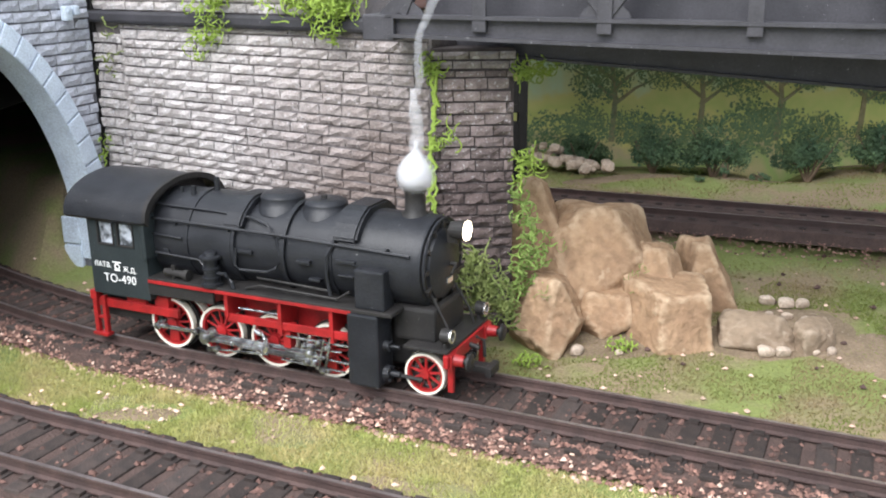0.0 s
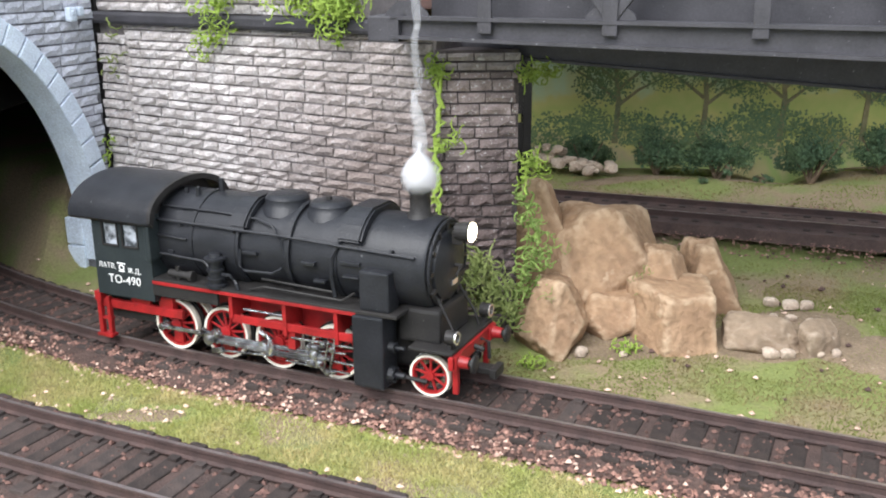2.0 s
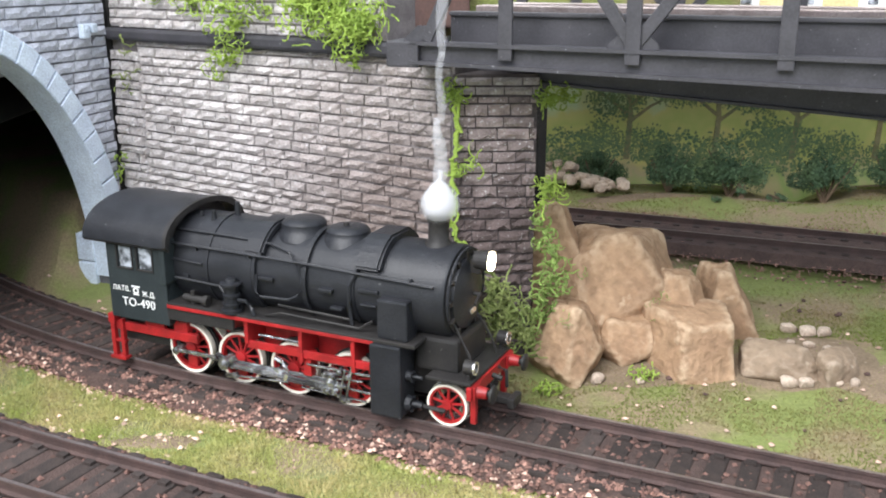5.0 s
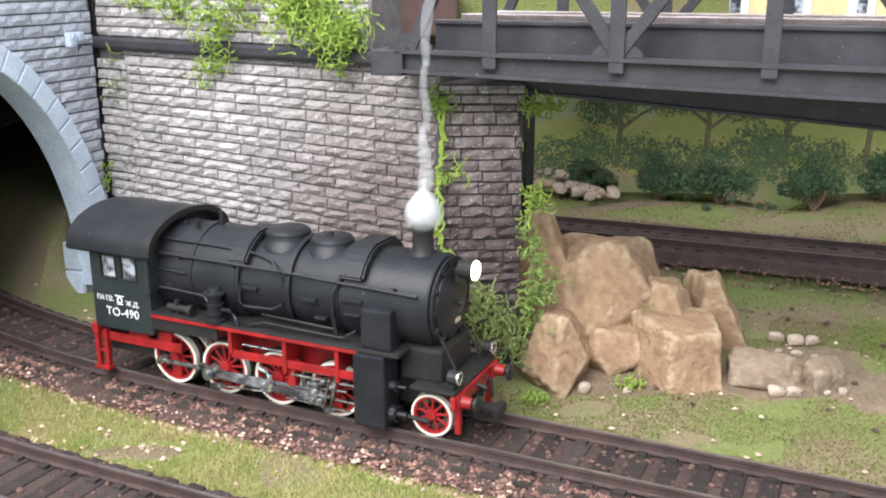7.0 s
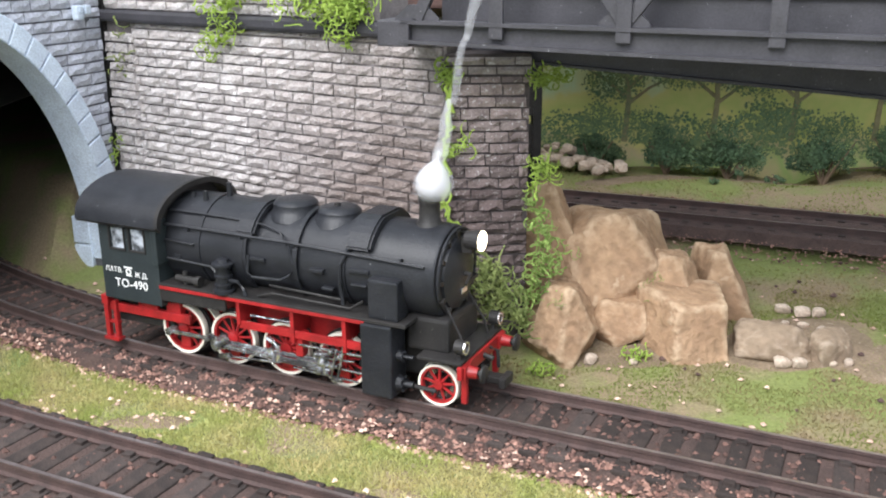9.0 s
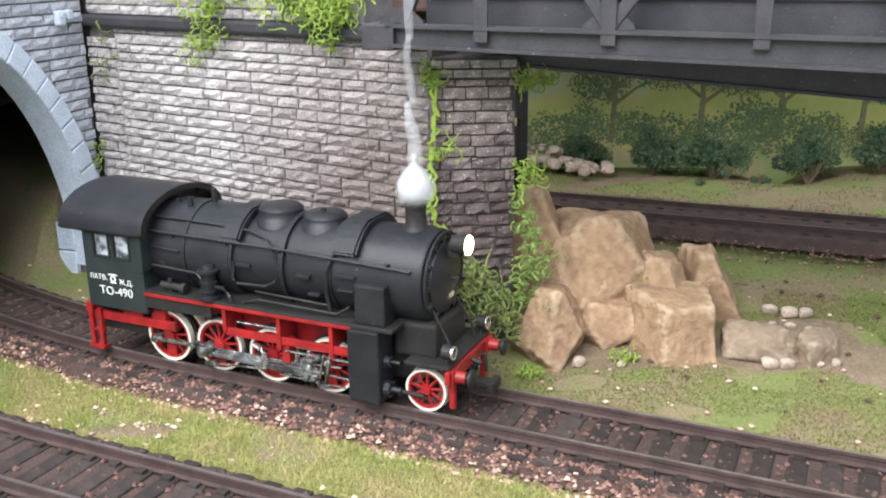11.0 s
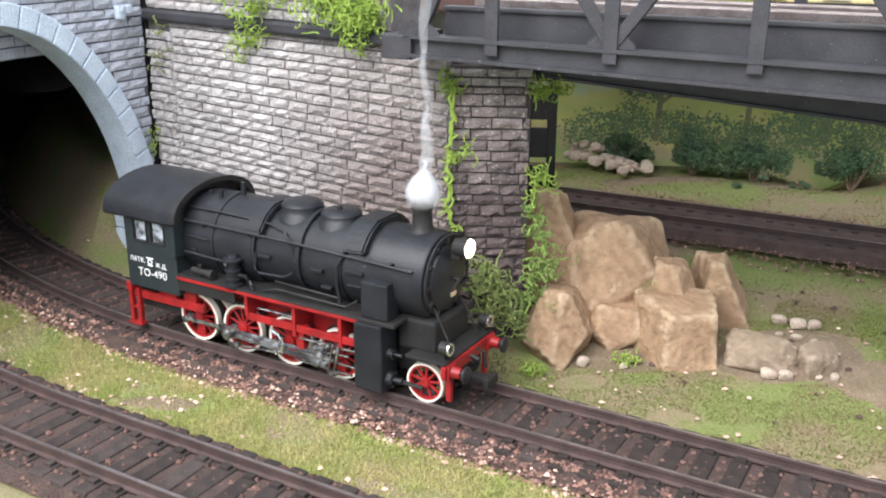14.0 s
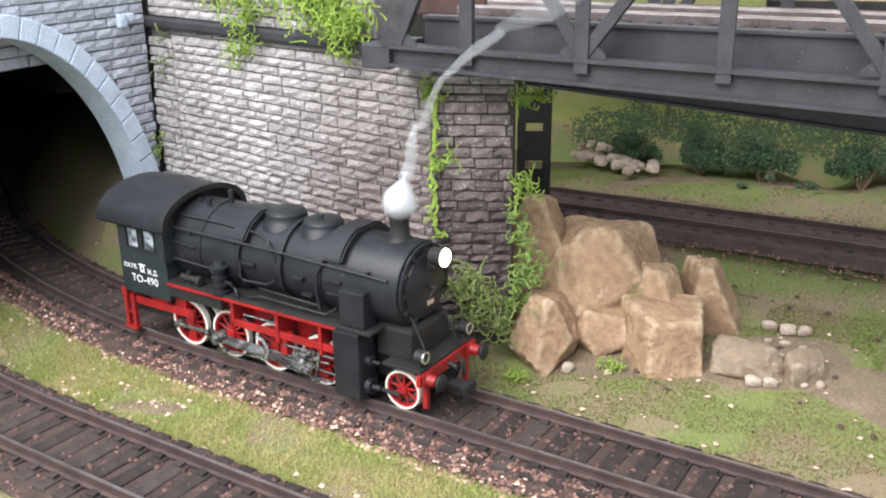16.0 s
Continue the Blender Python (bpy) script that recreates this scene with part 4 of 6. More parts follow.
        add("upper_pipe", M_BLACK, lambda b, side=side: tube(b, [(-7.6, side * 0.82, 4.16), (-6.0, side * 0.80, 4.13), (-4.9, side * 0.80, 4.08), (-4.4, side * 0.9, 3.98), (-4.1, side * 1.04, 3.72), (-4.0, side * 1.08, 3.35)], 0.03, 6))
        add("sand_pipe", M_BLACK, lambda b, side=side: tube(b, [(-2.35, side * 0.85, 4.0), (-2.6, side * 0.98, 3.85), (-2.75, side * 1.1, 3.5), (-2.76, side * 1.12, 3.05), (-2.70, side * 1.1, 2.6)], 0.045, 6))
        add("feed_pipe", M_BLACK, lambda b, side=side: tube(b, [(-5.2, side * 1.07, 3.4), (-5.2, side * 1.13, 3.0), (-5.05, side * 1.16, 2.92), (-4.3, side * 1.16, 2.95), (-4.1, side * 1.12, 3.05), (-4.0, side * 1.06, 3.2)], 0.035, 6))
        add("washout_plug", M_BLACK, lambda b, side=side: box(b, -5.15, -4.75, side * 1.02, side * 1.10, 3.28, 3.38, 0.03), parent=boiler)
        pump = add("pump", M_BLACK, lambda b, side=side: lathe(b, [(0.0, 2.47), (0.26, 2.47), (0.26, 2.54), (0.19, 2.56), (0.19, 2.64), (0.22, 2.65), (0.22, 2.69), (0.185, 2.70), (0.185, 2.84), (0.21, 2.85), (0.21, 2.90), (0.17, 2.92), (0.17, 3.10), (0.25, 3.11), (0.25, 3.17), (0.15, 3.2), (0.13, 3.27), (0.0, 3.29)], 20, Matrix.Translation((-5.82, side * 1.22, 0))), "black ribbed air pump on the running board", smooth=True)
        add("pump_pipe", M_BLACK, lambda b, side=side: tube(b, [(-5.62, side * 1.25, 2.78), (-5.38, side * 1.28, 2.8), (-5.22, side * 1.28, 2.62), (-5.18, side * 1.28, 2.48)], 0.05, 6), parent=pump)
        # small fittings along the flank
        for x0, x1, z0, z1 in ((-7.3, -7.12, 2.98, 3.16), (-6.72, -6.6, 3.42, 3.52), (-3.55, -3.2, 3.22, 3.32), (-3.25, -2.95, 2.86, 2.93), (-2.55, -2.05, 3.36, 3.46), (-2.5, -2.1, 3.06, 3.12)):
            add("flank_fitting", M_BLACK, lambda b, x0=x0, x1=x1, z0=z0, z1=z1, side=side: box(b, x0, x1, side * 0.96, side * 1.115, z0, z1, 0.025), parent=boiler)
        add("injector", M_DARK, lambda b, side=side: (rod(b, (-7.2, side * 1.2, 2.62), (-6.5, side * 1.2, 2.6), 0.09, None, 12), rod(b, (-6.95, side * 1.2, 2.48), (-6.95, side * 1.2, 2.8), 0.06, None, 10), rod(b, (-6.62, side * 1.2, 2.6), (-6.5, side * 1.2, 2.6), 0.13, None, 12)))
        add("lubricator_pipe", M_DARK, lambda b, side=side: tube(b, [(-4.9, side * 1.2, 2.5), (-4.5, side * 1.2, 2.62), (-3.6, side * 1.2, 2.6), (-2.5, side * 1.16, 2.56), (-2.2, side * 1.1, 2.75)], 0.03, 6))
        add("firebox_pipe", M_BLACK, lambda b, side=side: tube(b, [(-7.55, side * 1.12, 3.5), (-6.75, side * 1.13, 3.47), (-6.68, side * 1.13, 3.47)], 0.03, 6))
        add("injector_pipe", M_DARK, lambda b, side=side: tube(b, [(-4.7, side * 1.0, 2.72), (-3.4, side * 1.04, 2.70), (-2.75, side * 1.0, 2.66)], 0.032, 6))
        add("drain_pipe", M_BLACK, lambda b, side=side: tube(b, [(-7.5, side * 1.14, 3.05), (-6.2, side * 1.14, 3.0), (-6.0, side * 1.2, 2.85)], 0.035, 6))
        # running board with red edge
        board = add("running_board", M_DARK, lambda b, side=side: box(b, -7.62, -1.05, side * 0.55, side * 1.36, 2.38, 2.47, 0.02))
        add("board_edge", M_RED, lambda b, side=side: box(b, -7.62, -2.05, side * 1.345, side * 1.375, 2.33, 2.41, 0.005), "thin red painted edge", board)
        add("valance", M_DARK, lambda b, side=side: box(b, -7.66, -5.75, side * 1.25, side * 1.33, 2.02, 2.36, 0.02))
        # front plate on the board and cylinder block below
        add("steam_chest_cover", M_BLACK, lambda b, side=side: box(b, -1.98, -1.26, side * 0.8, side * 1.30, 2.47, 3.36, 0.05))
        cyl = add("cylinder_block", M_BLACK, lambda b, side=side: box(b, -2.14, -1.38, side * 0.7, side * 1.40, 0.70, 2.38, 0.06))
        for y, z, r in ((1.06, 1.62, 0.13), (1.06, 0.98, 0.2)):
            add("cylinder_cover", M_BLACK, lambda b, side=side, y=y, z=z, r=r: (rod(b, (-1.40, side * y, z), (-1.26, side * y, z), r, r * 0.8, 14), rod(b, (-1.28, side * y, z), (-1.02, side * y, z), r * 0.35, None, 10), [box(b, -1.28, -1.22, side * y + 0.75 * r * math.cos(k * 1.05) - 0.025, side * y + 0.75 * r * math.cos(k * 1.05) + 0.025, z + 0.75 * r * math.sin(k * 1.05) - 0.025, z + 0.75 * r * math.sin(k * 1.05) + 0.025) for k in range(6)]), "dark turned cylinder cover with bolts", cyl)
        add("piston_guide", M_DARK, lambda b, side=side: rod(b, (-1.2, side * 1.02, 0.96), (-0.5, side * 1.02, 0.93), 0.05, None, 8), parent=cyl)
        # side panels of the frame and guard irons
        add("frame_plate", M_RED, lambda b, side=side: (box(b, -7.6, -2.2, side * 0.52, side * 0.60, 1.3, 2.36, 0.02),), "red main frame between the wheels")
        for x in (-5.42, -3.95, -2.6):
            add("frame_stay", M_RED, lambda b, x=x, side=side: box(b, x - 0.05, x + 0.05, side * 0.55, side * 1.3, 1.55 if x > -5 else 1.75, 2.38, 0.01))
        add("valance_rail", M_RED, lambda b, side=side: box(b, -5.42, -2.2, side * 1.20, side * 1.27, 1.66, 1.84, 0.01))
        add("brake_rod", M_METAL, lambda b, side=side: rod(b, (-5.2, side * 1.1, 1.95), (-4.0, side * 1.1, 1.95), 0.03, None, 8))
        add("guard_iron", M_RED, lambda b, side=side: (box(b, 0.04, 0.17, side * 0.80, side * 0.92, 0.70, 1.38, 0.02),), "red guard iron ahead of the wheel")
        buf = add("buffer", M_RED, lambda b, side=side: (rod(b, (0.2, side * 0.95, 1.5), (0.46, side * 0.95, 1.5), 0.15, 0.12, 16), box(b, 0.18, 0.24, side * 0.77, side * 1.13, 1.34, 1.66, 0.02)), "red buffer stock")
        add("buffer_head", M_DARK, lambda b, side=side: (rod(b, (0.44, side * 0.95, 1.5), (0.56, side * 0.95, 1.5), 0.075, None, 12), lathe(b, [(0, 0.55), (0.2, 0.55), (0.2, 0.60), (0.12, 0.63), (0, 0.64)], 20, Matrix.Translation((0, side * 0.95, 1.5)) @ along)), "black buffer plate", buf)
        low = add("marker_lamp", M_DARK, lambda b, side=side: (rod(b, (-0.06, side * 0.95, 2.02), (0.16, side * 0.95, 2.02), 0.16, 0.15, 16), box(b, -0.05, 0.05, side * 0.92, side * 0.98, 1.66, 1.9)))
        add("marker_lens", M_CHROME, lambda b, side=side: lathe(b, [(0.105, 0.15), (0.15, 0.15), (0.15, 0.185), (0.105, 0.185)], 20, Matrix.Translation((0, side * 0.95, 2.02)) @ along, True), "chromed lamp ring", low)
        # braces from the smokebox down to the front platform
        add("brace", M_DARK, lambda b, side=side: tube(b, [(-0.58, side * 0.55, 2.9), (-0.1, side * 0.62, 2.1), (0.0, side * 0.64, 1.75)], 0.028, 6))
        # ladder under the cab
        steps_ob = add("cab_steps", M_RED, lambda b, side=side: (box(b, -9.62, -9.50, side * 1.1, side * 1.22, 0.72, 1.72, 0.01), box(b, -9.32, -9.22, side * 1.1, side * 1.22, 0.72, 1.72, 0.01), box(b, -9.66, -9.18, side * 1.05, side * 1.28, 0.66, 0.74, 0.01), box(b, -9.6, -9.2, side * 1.08, side * 1.2, 1.1, 1.16, 0.01)), "red cab ladder")
        add("cab_frame_rail", M_RED, lambda b, side=side: (box(b, -9.66, -7.0, side * 1.02, side * 1.14, 1.42, 1.64, 0.02), box(b, -9.66, -9.46, side * 1.0, side * 1.24, 1.6, 1.84, 0.02), box(b, -8.6, -8.0, side * 1.0, side * 1.1, 1.62, 1.78, 0.02), box(b, -7.72, -7.3, side * 0.9, side * 1.1, 1.6, 1.9, 0.02)), "red frame extension under the cab")
    add("inner_firebox", M_DARK, lambda b: box(b, -7.7, -5.2, -0.52, 0.52, 0.95, 2.6, 0.05))
    add("inner_frame", M_DARK, lambda b: box(b, -5.2, -0.4, -0.5, 0.5, 1.0, 2.5, 0.05))
    add("rear_frame", M_DARK, lambda b: box(b, -9.6, -7.7, -0.9, 0.9, 1.1, 1.75, 0.03))

    # front platform and buffer beam
    add("front_platform", M_DARK, lambda b: (box(b, -0.9, 0.14, -1.15, 1.15, 1.66, 1.74, 0.02), box(b, -1.3, -0.3, -0.8, 0.8, 1.7, 2.5, 0.1)))
    add("buffer_beam", M_RED, lambda b: (box(b, 0.06, 0.18, -1.2, 1.2, 1.36, 1.66, 0.03),), "red buffer beam")
    add("coupling", M_DARK, lambda b: (box(b, 0.15, 0.75, -0.14, 0.14, 0.92, 1.08, 0.03), box(b, 0.62, 0.78, -0.26, 0.26, 0.88, 1.12, 0.04), rod(b, (0.17, 0, 1.5), (0.4, 0, 1.45), 0.06)), "black plastic coupling")
    add("brake_hose", M_DARK, lambda b: tube(b, [(0.17, 0.35, 1.55), (0.36, 0.36, 1.5), (0.38, 0.36, 1.1)], 0.045, 6))

    # cab: sides with two windows each, front, back and arched roof
    cabin = add("cab", M_CAB, lambda b: (box(b, -9.42, -7.66, -1.12, 1.12, 1.80, 1.92, 0.02), box(b, -7.74, -7.64, -1.22, 1.22, 1.86, 3.95, 0.02)))
    for side in (-1, 1):
        def flank(b, side=side):
            y0, y1 = side * 1.22, side * 1.31
            xs = (-9.42, -9.08, -8.64, -8.46, -8.02, -7.64)
            box(b, xs[0], xs[5], y0, y1, 1.84, 3.16, 0.015)
            box(b, xs[0], xs[5], y0, y1, 3.72, 3.98, 0.015)
            for x0, x1 in ((xs[0], xs[1]), (xs[2], xs[3]), (xs[4], xs[5])):
                box(b, x0, x1, y0, y1, 3.14, 3.75, 0.01)
        wall = add("cab_side", M_CAB, flank, "dark painted cab side with two windows", cabin)
        for x0, x1 in ((-9.08, -8.64), (-8.46, -8.02)):
            add("window_frame", M_DARK, lambda b, x0=x0, x1=x1, side=side: [box(b, p, q, side * 1.29, side * 1.335, u, w, 0.008) for p, q, u, w in ((x0 - 0.04, x1 + 0.04, 3.12, 3.165), (x0 - 0.04, x1 + 0.04, 3.70, 3.745), (x0 - 0.04, x0, 3.12, 3.745), (x1, x1 + 0.04, 3.12, 3.745))], "", wall)
            add("window_pane", M_GLASS, lambda b, x0=x0, x1=x1, side=side: box(b, x0, x1, side * 1.235, side * 1.25, 3.16, 3.72), "", wall)
        add("cab_rib", M_CAB, lambda b, side=side: box(b, -7.72, -7.55, side * 1.0, side * 1.42, 2.9, 3.98, 0.04), parent=cabin)
    roof = []
    for k in range(17):
        a = radians(180 * k / 16)
        roof.append((1.52 * math.cos(a), 3.84 + 0.86 * math.sin(a) ** 0.9))
    inner = [(x * 0.955, z - 0.07) for x, z in roof[::-1]]
    roof_ob = add("cab_roof", M_BLACK, lambda b: extrude(b, roof + inner, 2.48, Matrix.Translation((-9.93, 0, 0)) @ pose(0, 0, 0, 0, 0, -90) @ Matrix.Diagonal((-1, 1, 1, 1))), "matt black arched cab roof", cabin, True)
    add("roof_lip", M_DARK, lambda b: extrude(b, [(x * 1.01, z + 0.03) for x, z in roof] + [(x * 0.93, z - 0.1) for x, z in roof[::-1]], 0.10, Matrix.Translation((-7.48, 0, 0)) @ pose(0, 0, 0, 0, 0, -90) @ Matrix.Diagonal((-1, 1, 1, 1))), "", roof_ob, True)
    front = [(1.2 * math.cos(radians(180 * k / 12)), 3.9 + 0.8 * math.sin(radians(180 * k / 12))) for k in range(13)]
    add("cab_front", M_DARK, lambda b: extrude(b, front, 0.08, Matrix.Translation((-7.74, 0, 0)) @ pose(0, 0, 0, 0, 0, -90) @ Matrix.Diagonal((-1, 1, 1, 1))), parent=cabin)

    # lettering on the cab
    for side in (-1,):
        for body, size, x, z, name, note in (("TO-490", 0.0030, -8.53, 2.19, "lettering", "white running number"), ("\u041b\u0410\u0422\u0412.", 0.0018, -9.04, 2.55, "owner_lettering", "small white lettering"), ("\u0416.\u0414.", 0.0018, -8.2, 2.49, "owner_lettering", "small white lettering")):
            curve = bpy.data.curves.new(name, "FONT")
            curve.body, curve.size, curve.extrude, curve.align_x = body, size, 0.00004, "CENTER"
            curve.space_character = 1.05
            text = bpy.data.objects.new(name, curve)
            mesh = bpy.data.meshes.new_from_object(text)
            bpy.data.objects.remove(text)
            mesh.materials.append(M_WHITE)
            mark = new(name, mesh)
            mark.parent = cabin
            mark.matrix_basis = at(x, -1.318, z, 0, 90)
            mark["label"] = note

        def emblem(b):
            box(b, -8.72, -8.46, -1.322, -1.312, 2.69, 2.72)
            lathe(b, [(0.05, -0.004), (0.085, -0.004), (0.085, 0.004), (0.05, 0.004)], 14, Matrix.Translation((-8.59, -1.317, 2.6)) @ pose(0, 0, 0, 90), True)
            box(b, -8.68, -8.5, -1.322, -1.312, 2.49, 2.52)
        add("owner_mark", M_WHITE, emblem, "small white winged emblem", cabin)

    # wheels
    spoke_data = {}

    def wheel(x, r, spokes, name):
        for side in (-1, 1):
            y = side * 0.90
            bm = bmesh.new()
            spin = Matrix.Translation((x, y, RAIL_TOP + r)) @ pose(0, 0, 0, 90)
            lathe(bm, [(r * 0.91, -0.06), (r * 0.80, -0.06), (r * 0.80, 0.06), (r * 0.91, 0.06)], 32, spin, True)
            if spokes > 9:
                box(bm, -0.14, 0.14, -r * 0.78, -r * 0.35, -0.05, 0.05, 0.02, spin)
            w = part(name, bm, M_RED, home, "red spoked wheel")
            bm = bmesh.new()
            lathe(bm, [(0, -0.09), (r * 0.22, -0.09), (r * 0.22, 0.09), (0, 0.09)], 14, spin)
            part("hub", bm, M_RED, w)
            for k in range(spokes):
                a = k * math.tau / spokes + 0.15
                if r not in spoke_data:
                    bm = bmesh.new()
                    tube(bm, [(r * 0.18, 0, 0), (r * 0.83, 0, 0)], 0.035, 5, 0.8)
                    first = part("spoke", bm, M_RED, w)
                    spoke_data[r] = first.data
                    bpy.data.objects.remove(first)
                sp = new("spoke", spoke_data[r])
                sp.parent = w
                sp.matrix_basis = at(x, y, RAIL_TOP + r) @ pose(0, 0, 0, 90) @ pose(0, 0, 0, 0, 0, math.degrees(a))
            bm = bmesh.new()
            lathe(bm, [(r * 0.905, -0.085), (r * 0.985, -0.085), (r * 1.0, -0.06), (r * 1.0, 0.08), (r * 0.905, 0.08)], 40, spin, True)
            part("tyre", bm, M_CREAM, w, "cream-painted tyre", True)
            bm = bmesh.new()
            back = Matrix.Translation((x, side * 0.76, RAIL_TOP + r)) @ pose(0, 0, 0, 90)
            lathe(bm, [(r * 0.5, -0.05), (r * 1.07, -0.05), (r * 1.07, 0.02), (r * 0.5, 0.02)], 36, back, True)
            part("flange", bm, M_METAL if spokes < 10 else M_DARK, w, "", True)
        bm = bmesh.new()
        rod(bm, (x, -0.85, RAIL_TOP + r), (x, 0.85, RAIL_TOP + r), 0.09)
        part("axle", bm, M_DARK, home)

    for x in (-7.33, -5.86, -4.36, -2.84):
        wheel(x, 0.635, 12, "driving_wheel")
    wheel(-0.48, 0.475, 9, "leading_wheel")

    # white arcs: the wheel splashers painted at the rear and front
    for x, r, a0, a1 in ((-7.10, 0.72, 25, 85), (-0.42, 0.58, 35, 105)):
        def splash(b, x=x, r=r, a0=a0, a1=a1):
            rows = []
            zc = 1.2 if r > 0.6 else 1.06
            for k in range(13):
                a = radians(a0 + (a1 - a0) * k / 12)
                rows.append([b.verts.new((x + q * math.cos(a), y, zc + q * math.sin(a))) for q, y in ((r, -0.84), (r + 0.03, -0.84), (r + 0.03, -0.62), (r, -0.62))])
            for p, q in zip(rows, rows[1:]):
                for k in range(4):
                    b.faces.new((p[k], p[(k + 1) % 4], q[(k + 1) % 4], q[k]))
            b.faces.new(rows[0])
            b.faces.new(rows[-1])
        add("wheel_guard", M_CREAM, splash, "cream wheel guard")

    # rods and valve gear, both sides
    for side in (-1, 1):
        y = side * 1.12
        def bar(b, p, q, w, t, y=y):
            d = Vector((q[0] - p[0], 0, q[1] - p[1]))
            box(b, 0, d.length, -t / 2, t / 2, -w / 2, w / 2, 0.015, Matrix.Translation((p[0], y, p[1])) @ pose(0, 0, 0, 0, -math.degrees(math.atan2(d.z, d.x)), 0))
        crank = [(x - 0.30, 1.16) for x in (-7.33, -5.86, -4.36, -2.84)]
        add("coupling_rod", M_METAL, lambda b: [bar(b, crank[i], crank[i + 1], 0.10, 0.05) for i in range(3)] and None, "metal coupling rod")
        for cx, cz in crank:
            add("crank_pin", M_METAL, lambda b, cx=cx, cz=cz, side=side: (rod(b, (cx, side * 0.92, cz), (cx, side * 1.2, cz), 0.10, None, 14), rod(b, (cx, side * 1.18, cz), (cx, side * 1.23, cz), 0.05, None, 10)), "bright crank pin")
        crank_hub = add("return_crank", M_METAL, lambda b, side=side, bar=bar: (bar(b, (-6.4, 1.26), (-5.9, 1.08), 0.2, 0.07, side * 1.2), bar(b, (-6.22, 0.98), (-5.78, 1.34), 0.12, 0.06, side * 1.26), rod(b, (-6.12, side * 1.1, 1.12), (-6.12, side * 1.32, 1.12), 0.15, None, 16), bar(b, (-6.1, 0.82), (-5.75, 0.90), 0.12, 0.06, side * 1.24)), "silvery return crank")
        for x, z, r in ((-6.36, 1.25, 0.08), (-5.84, 1.3, 0.07), (-5.78, 0.9, 0.08), (-6.12, 1.12, 0.09)):
            add("bolt", M_METAL, lambda b, x=x, z=z, r=r, side=side: (rod(b, (x, side * 1.24, z), (x, side * 1.35, z), r, None, 10), rod(b, (x, side * 1.34, z), (x, side * 1.37, z), r * 0.5, None, 8)), parent=crank_hub)
        add("connecting_rod", M_METAL, lambda b, side=side, bar=bar: (bar(b, (-6.1, 1.12), (-3.3, 1.02), 0.035, 0.07, side * 1.22), bar(b, (-6.1, 1.17), (-3.3, 1.07), 0.02, 0.09, side * 1.22), bar(b, (-6.1, 1.07), (-3.3, 0.97), 0.02, 0.09, side * 1.22)), "fluted metal connecting rod")
        add("eccentric_rod", M_METAL, lambda b, side=side, bar=bar: (bar(b, (-5.7, 0.88), (-4.35, 0.98), 0.05, 0.04, side * 1.26),))
        add("link", M_CHROME, lambda b, side=side: tube(b, [(-4.70, side * 1.2, 1.50), (-4.55, side * 1.22, 1.46), (-4.42, side * 1.22, 1.34), (-4.38, side * 1.22, 1.15), (-4.44, side * 1.22, 1.0), (-4.56, side * 1.22, 0.93)], 0.06, 8), "bright curved expansion link")
        add("slide_bar", M_METAL, lambda b, side=side, bar=bar: (bar(b, (-3.85, 1.50), (-2.2, 1.50), 0.05, 0.06, side * 1.2), bar(b, (-3.9, 1.16), (-2.2, 1.10), 0.045, 0.05, side * 1.24), bar(b, (-4.0, 0.92), (-2.3, 0.88), 0.04, 0.05, side * 1.24)), "metal slide bars")
        head = add("crosshead", M_METAL, lambda b, side=side: (box(b, -3.38, -3.02, side * 1.14, side * 1.26, 0.92, 1.06, 0.03), box(b, -3.30, -3.14, side * 1.16, side * 1.28, 1.0, 1.40, 0.03), box(b, -3.42, -3.05, side * 1.14, side * 1.26, 1.32, 1.42, 0.03), box(b, -3.05, -2.8, side * 1.14, side * 1.3, 1.12, 1.2, 0.02), box(b, -2.98, -2.7, side * 1.16, side * 1.3, 0.80, 0.90, 0.02)), "intricate silvery crosshead")
        for x, z, r in ((-3.34, 1.37, 0.07), (-3.12, 1.36, 0.06), (-3.22, 1.2, 0.08), (-3.3, 0.98, 0.075), (-3.08, 0.98, 0.06), (-2.92, 1.16, 0.06), (-2.86, 0.85, 0.075), (-2.95, 1.5, 0.08), (-2.74, 1.42, 0.06)):
            add("bolt", M_METAL, lambda b, x=x, z=z, r=r, side=side: (rod(b, (x, side * 1.2, z), (x, side * 1.33, z), r, None, 10), rod(b, (x, side * 1.32, z), (x, side * 1.36, z), r * 0.5, None, 8)), parent=head)
        add("combination_lever", M_METAL, lambda b, side=side, bar=bar: (bar(b, (-2.82, 0.82), (-2.62, 1.72), 0.06, 0.06, side * 1.27), bar(b, (-2.96, 0.86), (-2.8, 1.6), 0.045, 0.05, side * 1.3), bar(b, (-3.6, 1.62), (-2.3, 1.64), 0.05, 0.05, side * 1.16), bar(b, (-3.1, 1.3), (-2.4, 1.34), 0.04, 0.05, side * 1.22)))
        add("gear_bracket", M_RED, lambda b, side=side: box(b, -3.95, -3.75, side * 0.9, side * 1.2, 1.2, 1.75, 0.02), "red bracket")
    add("brass_box", M_BRASS, lambda b: box(b, -6.75, -6.35, -0.75, 0.75, 1.75, 2.05, 0.05), "small brass part behind the wheels")
    tagged(home, "black model steam locomotive with red frame, cream tyres and lit headlamp", "locomotive")
    return home


locomotive()


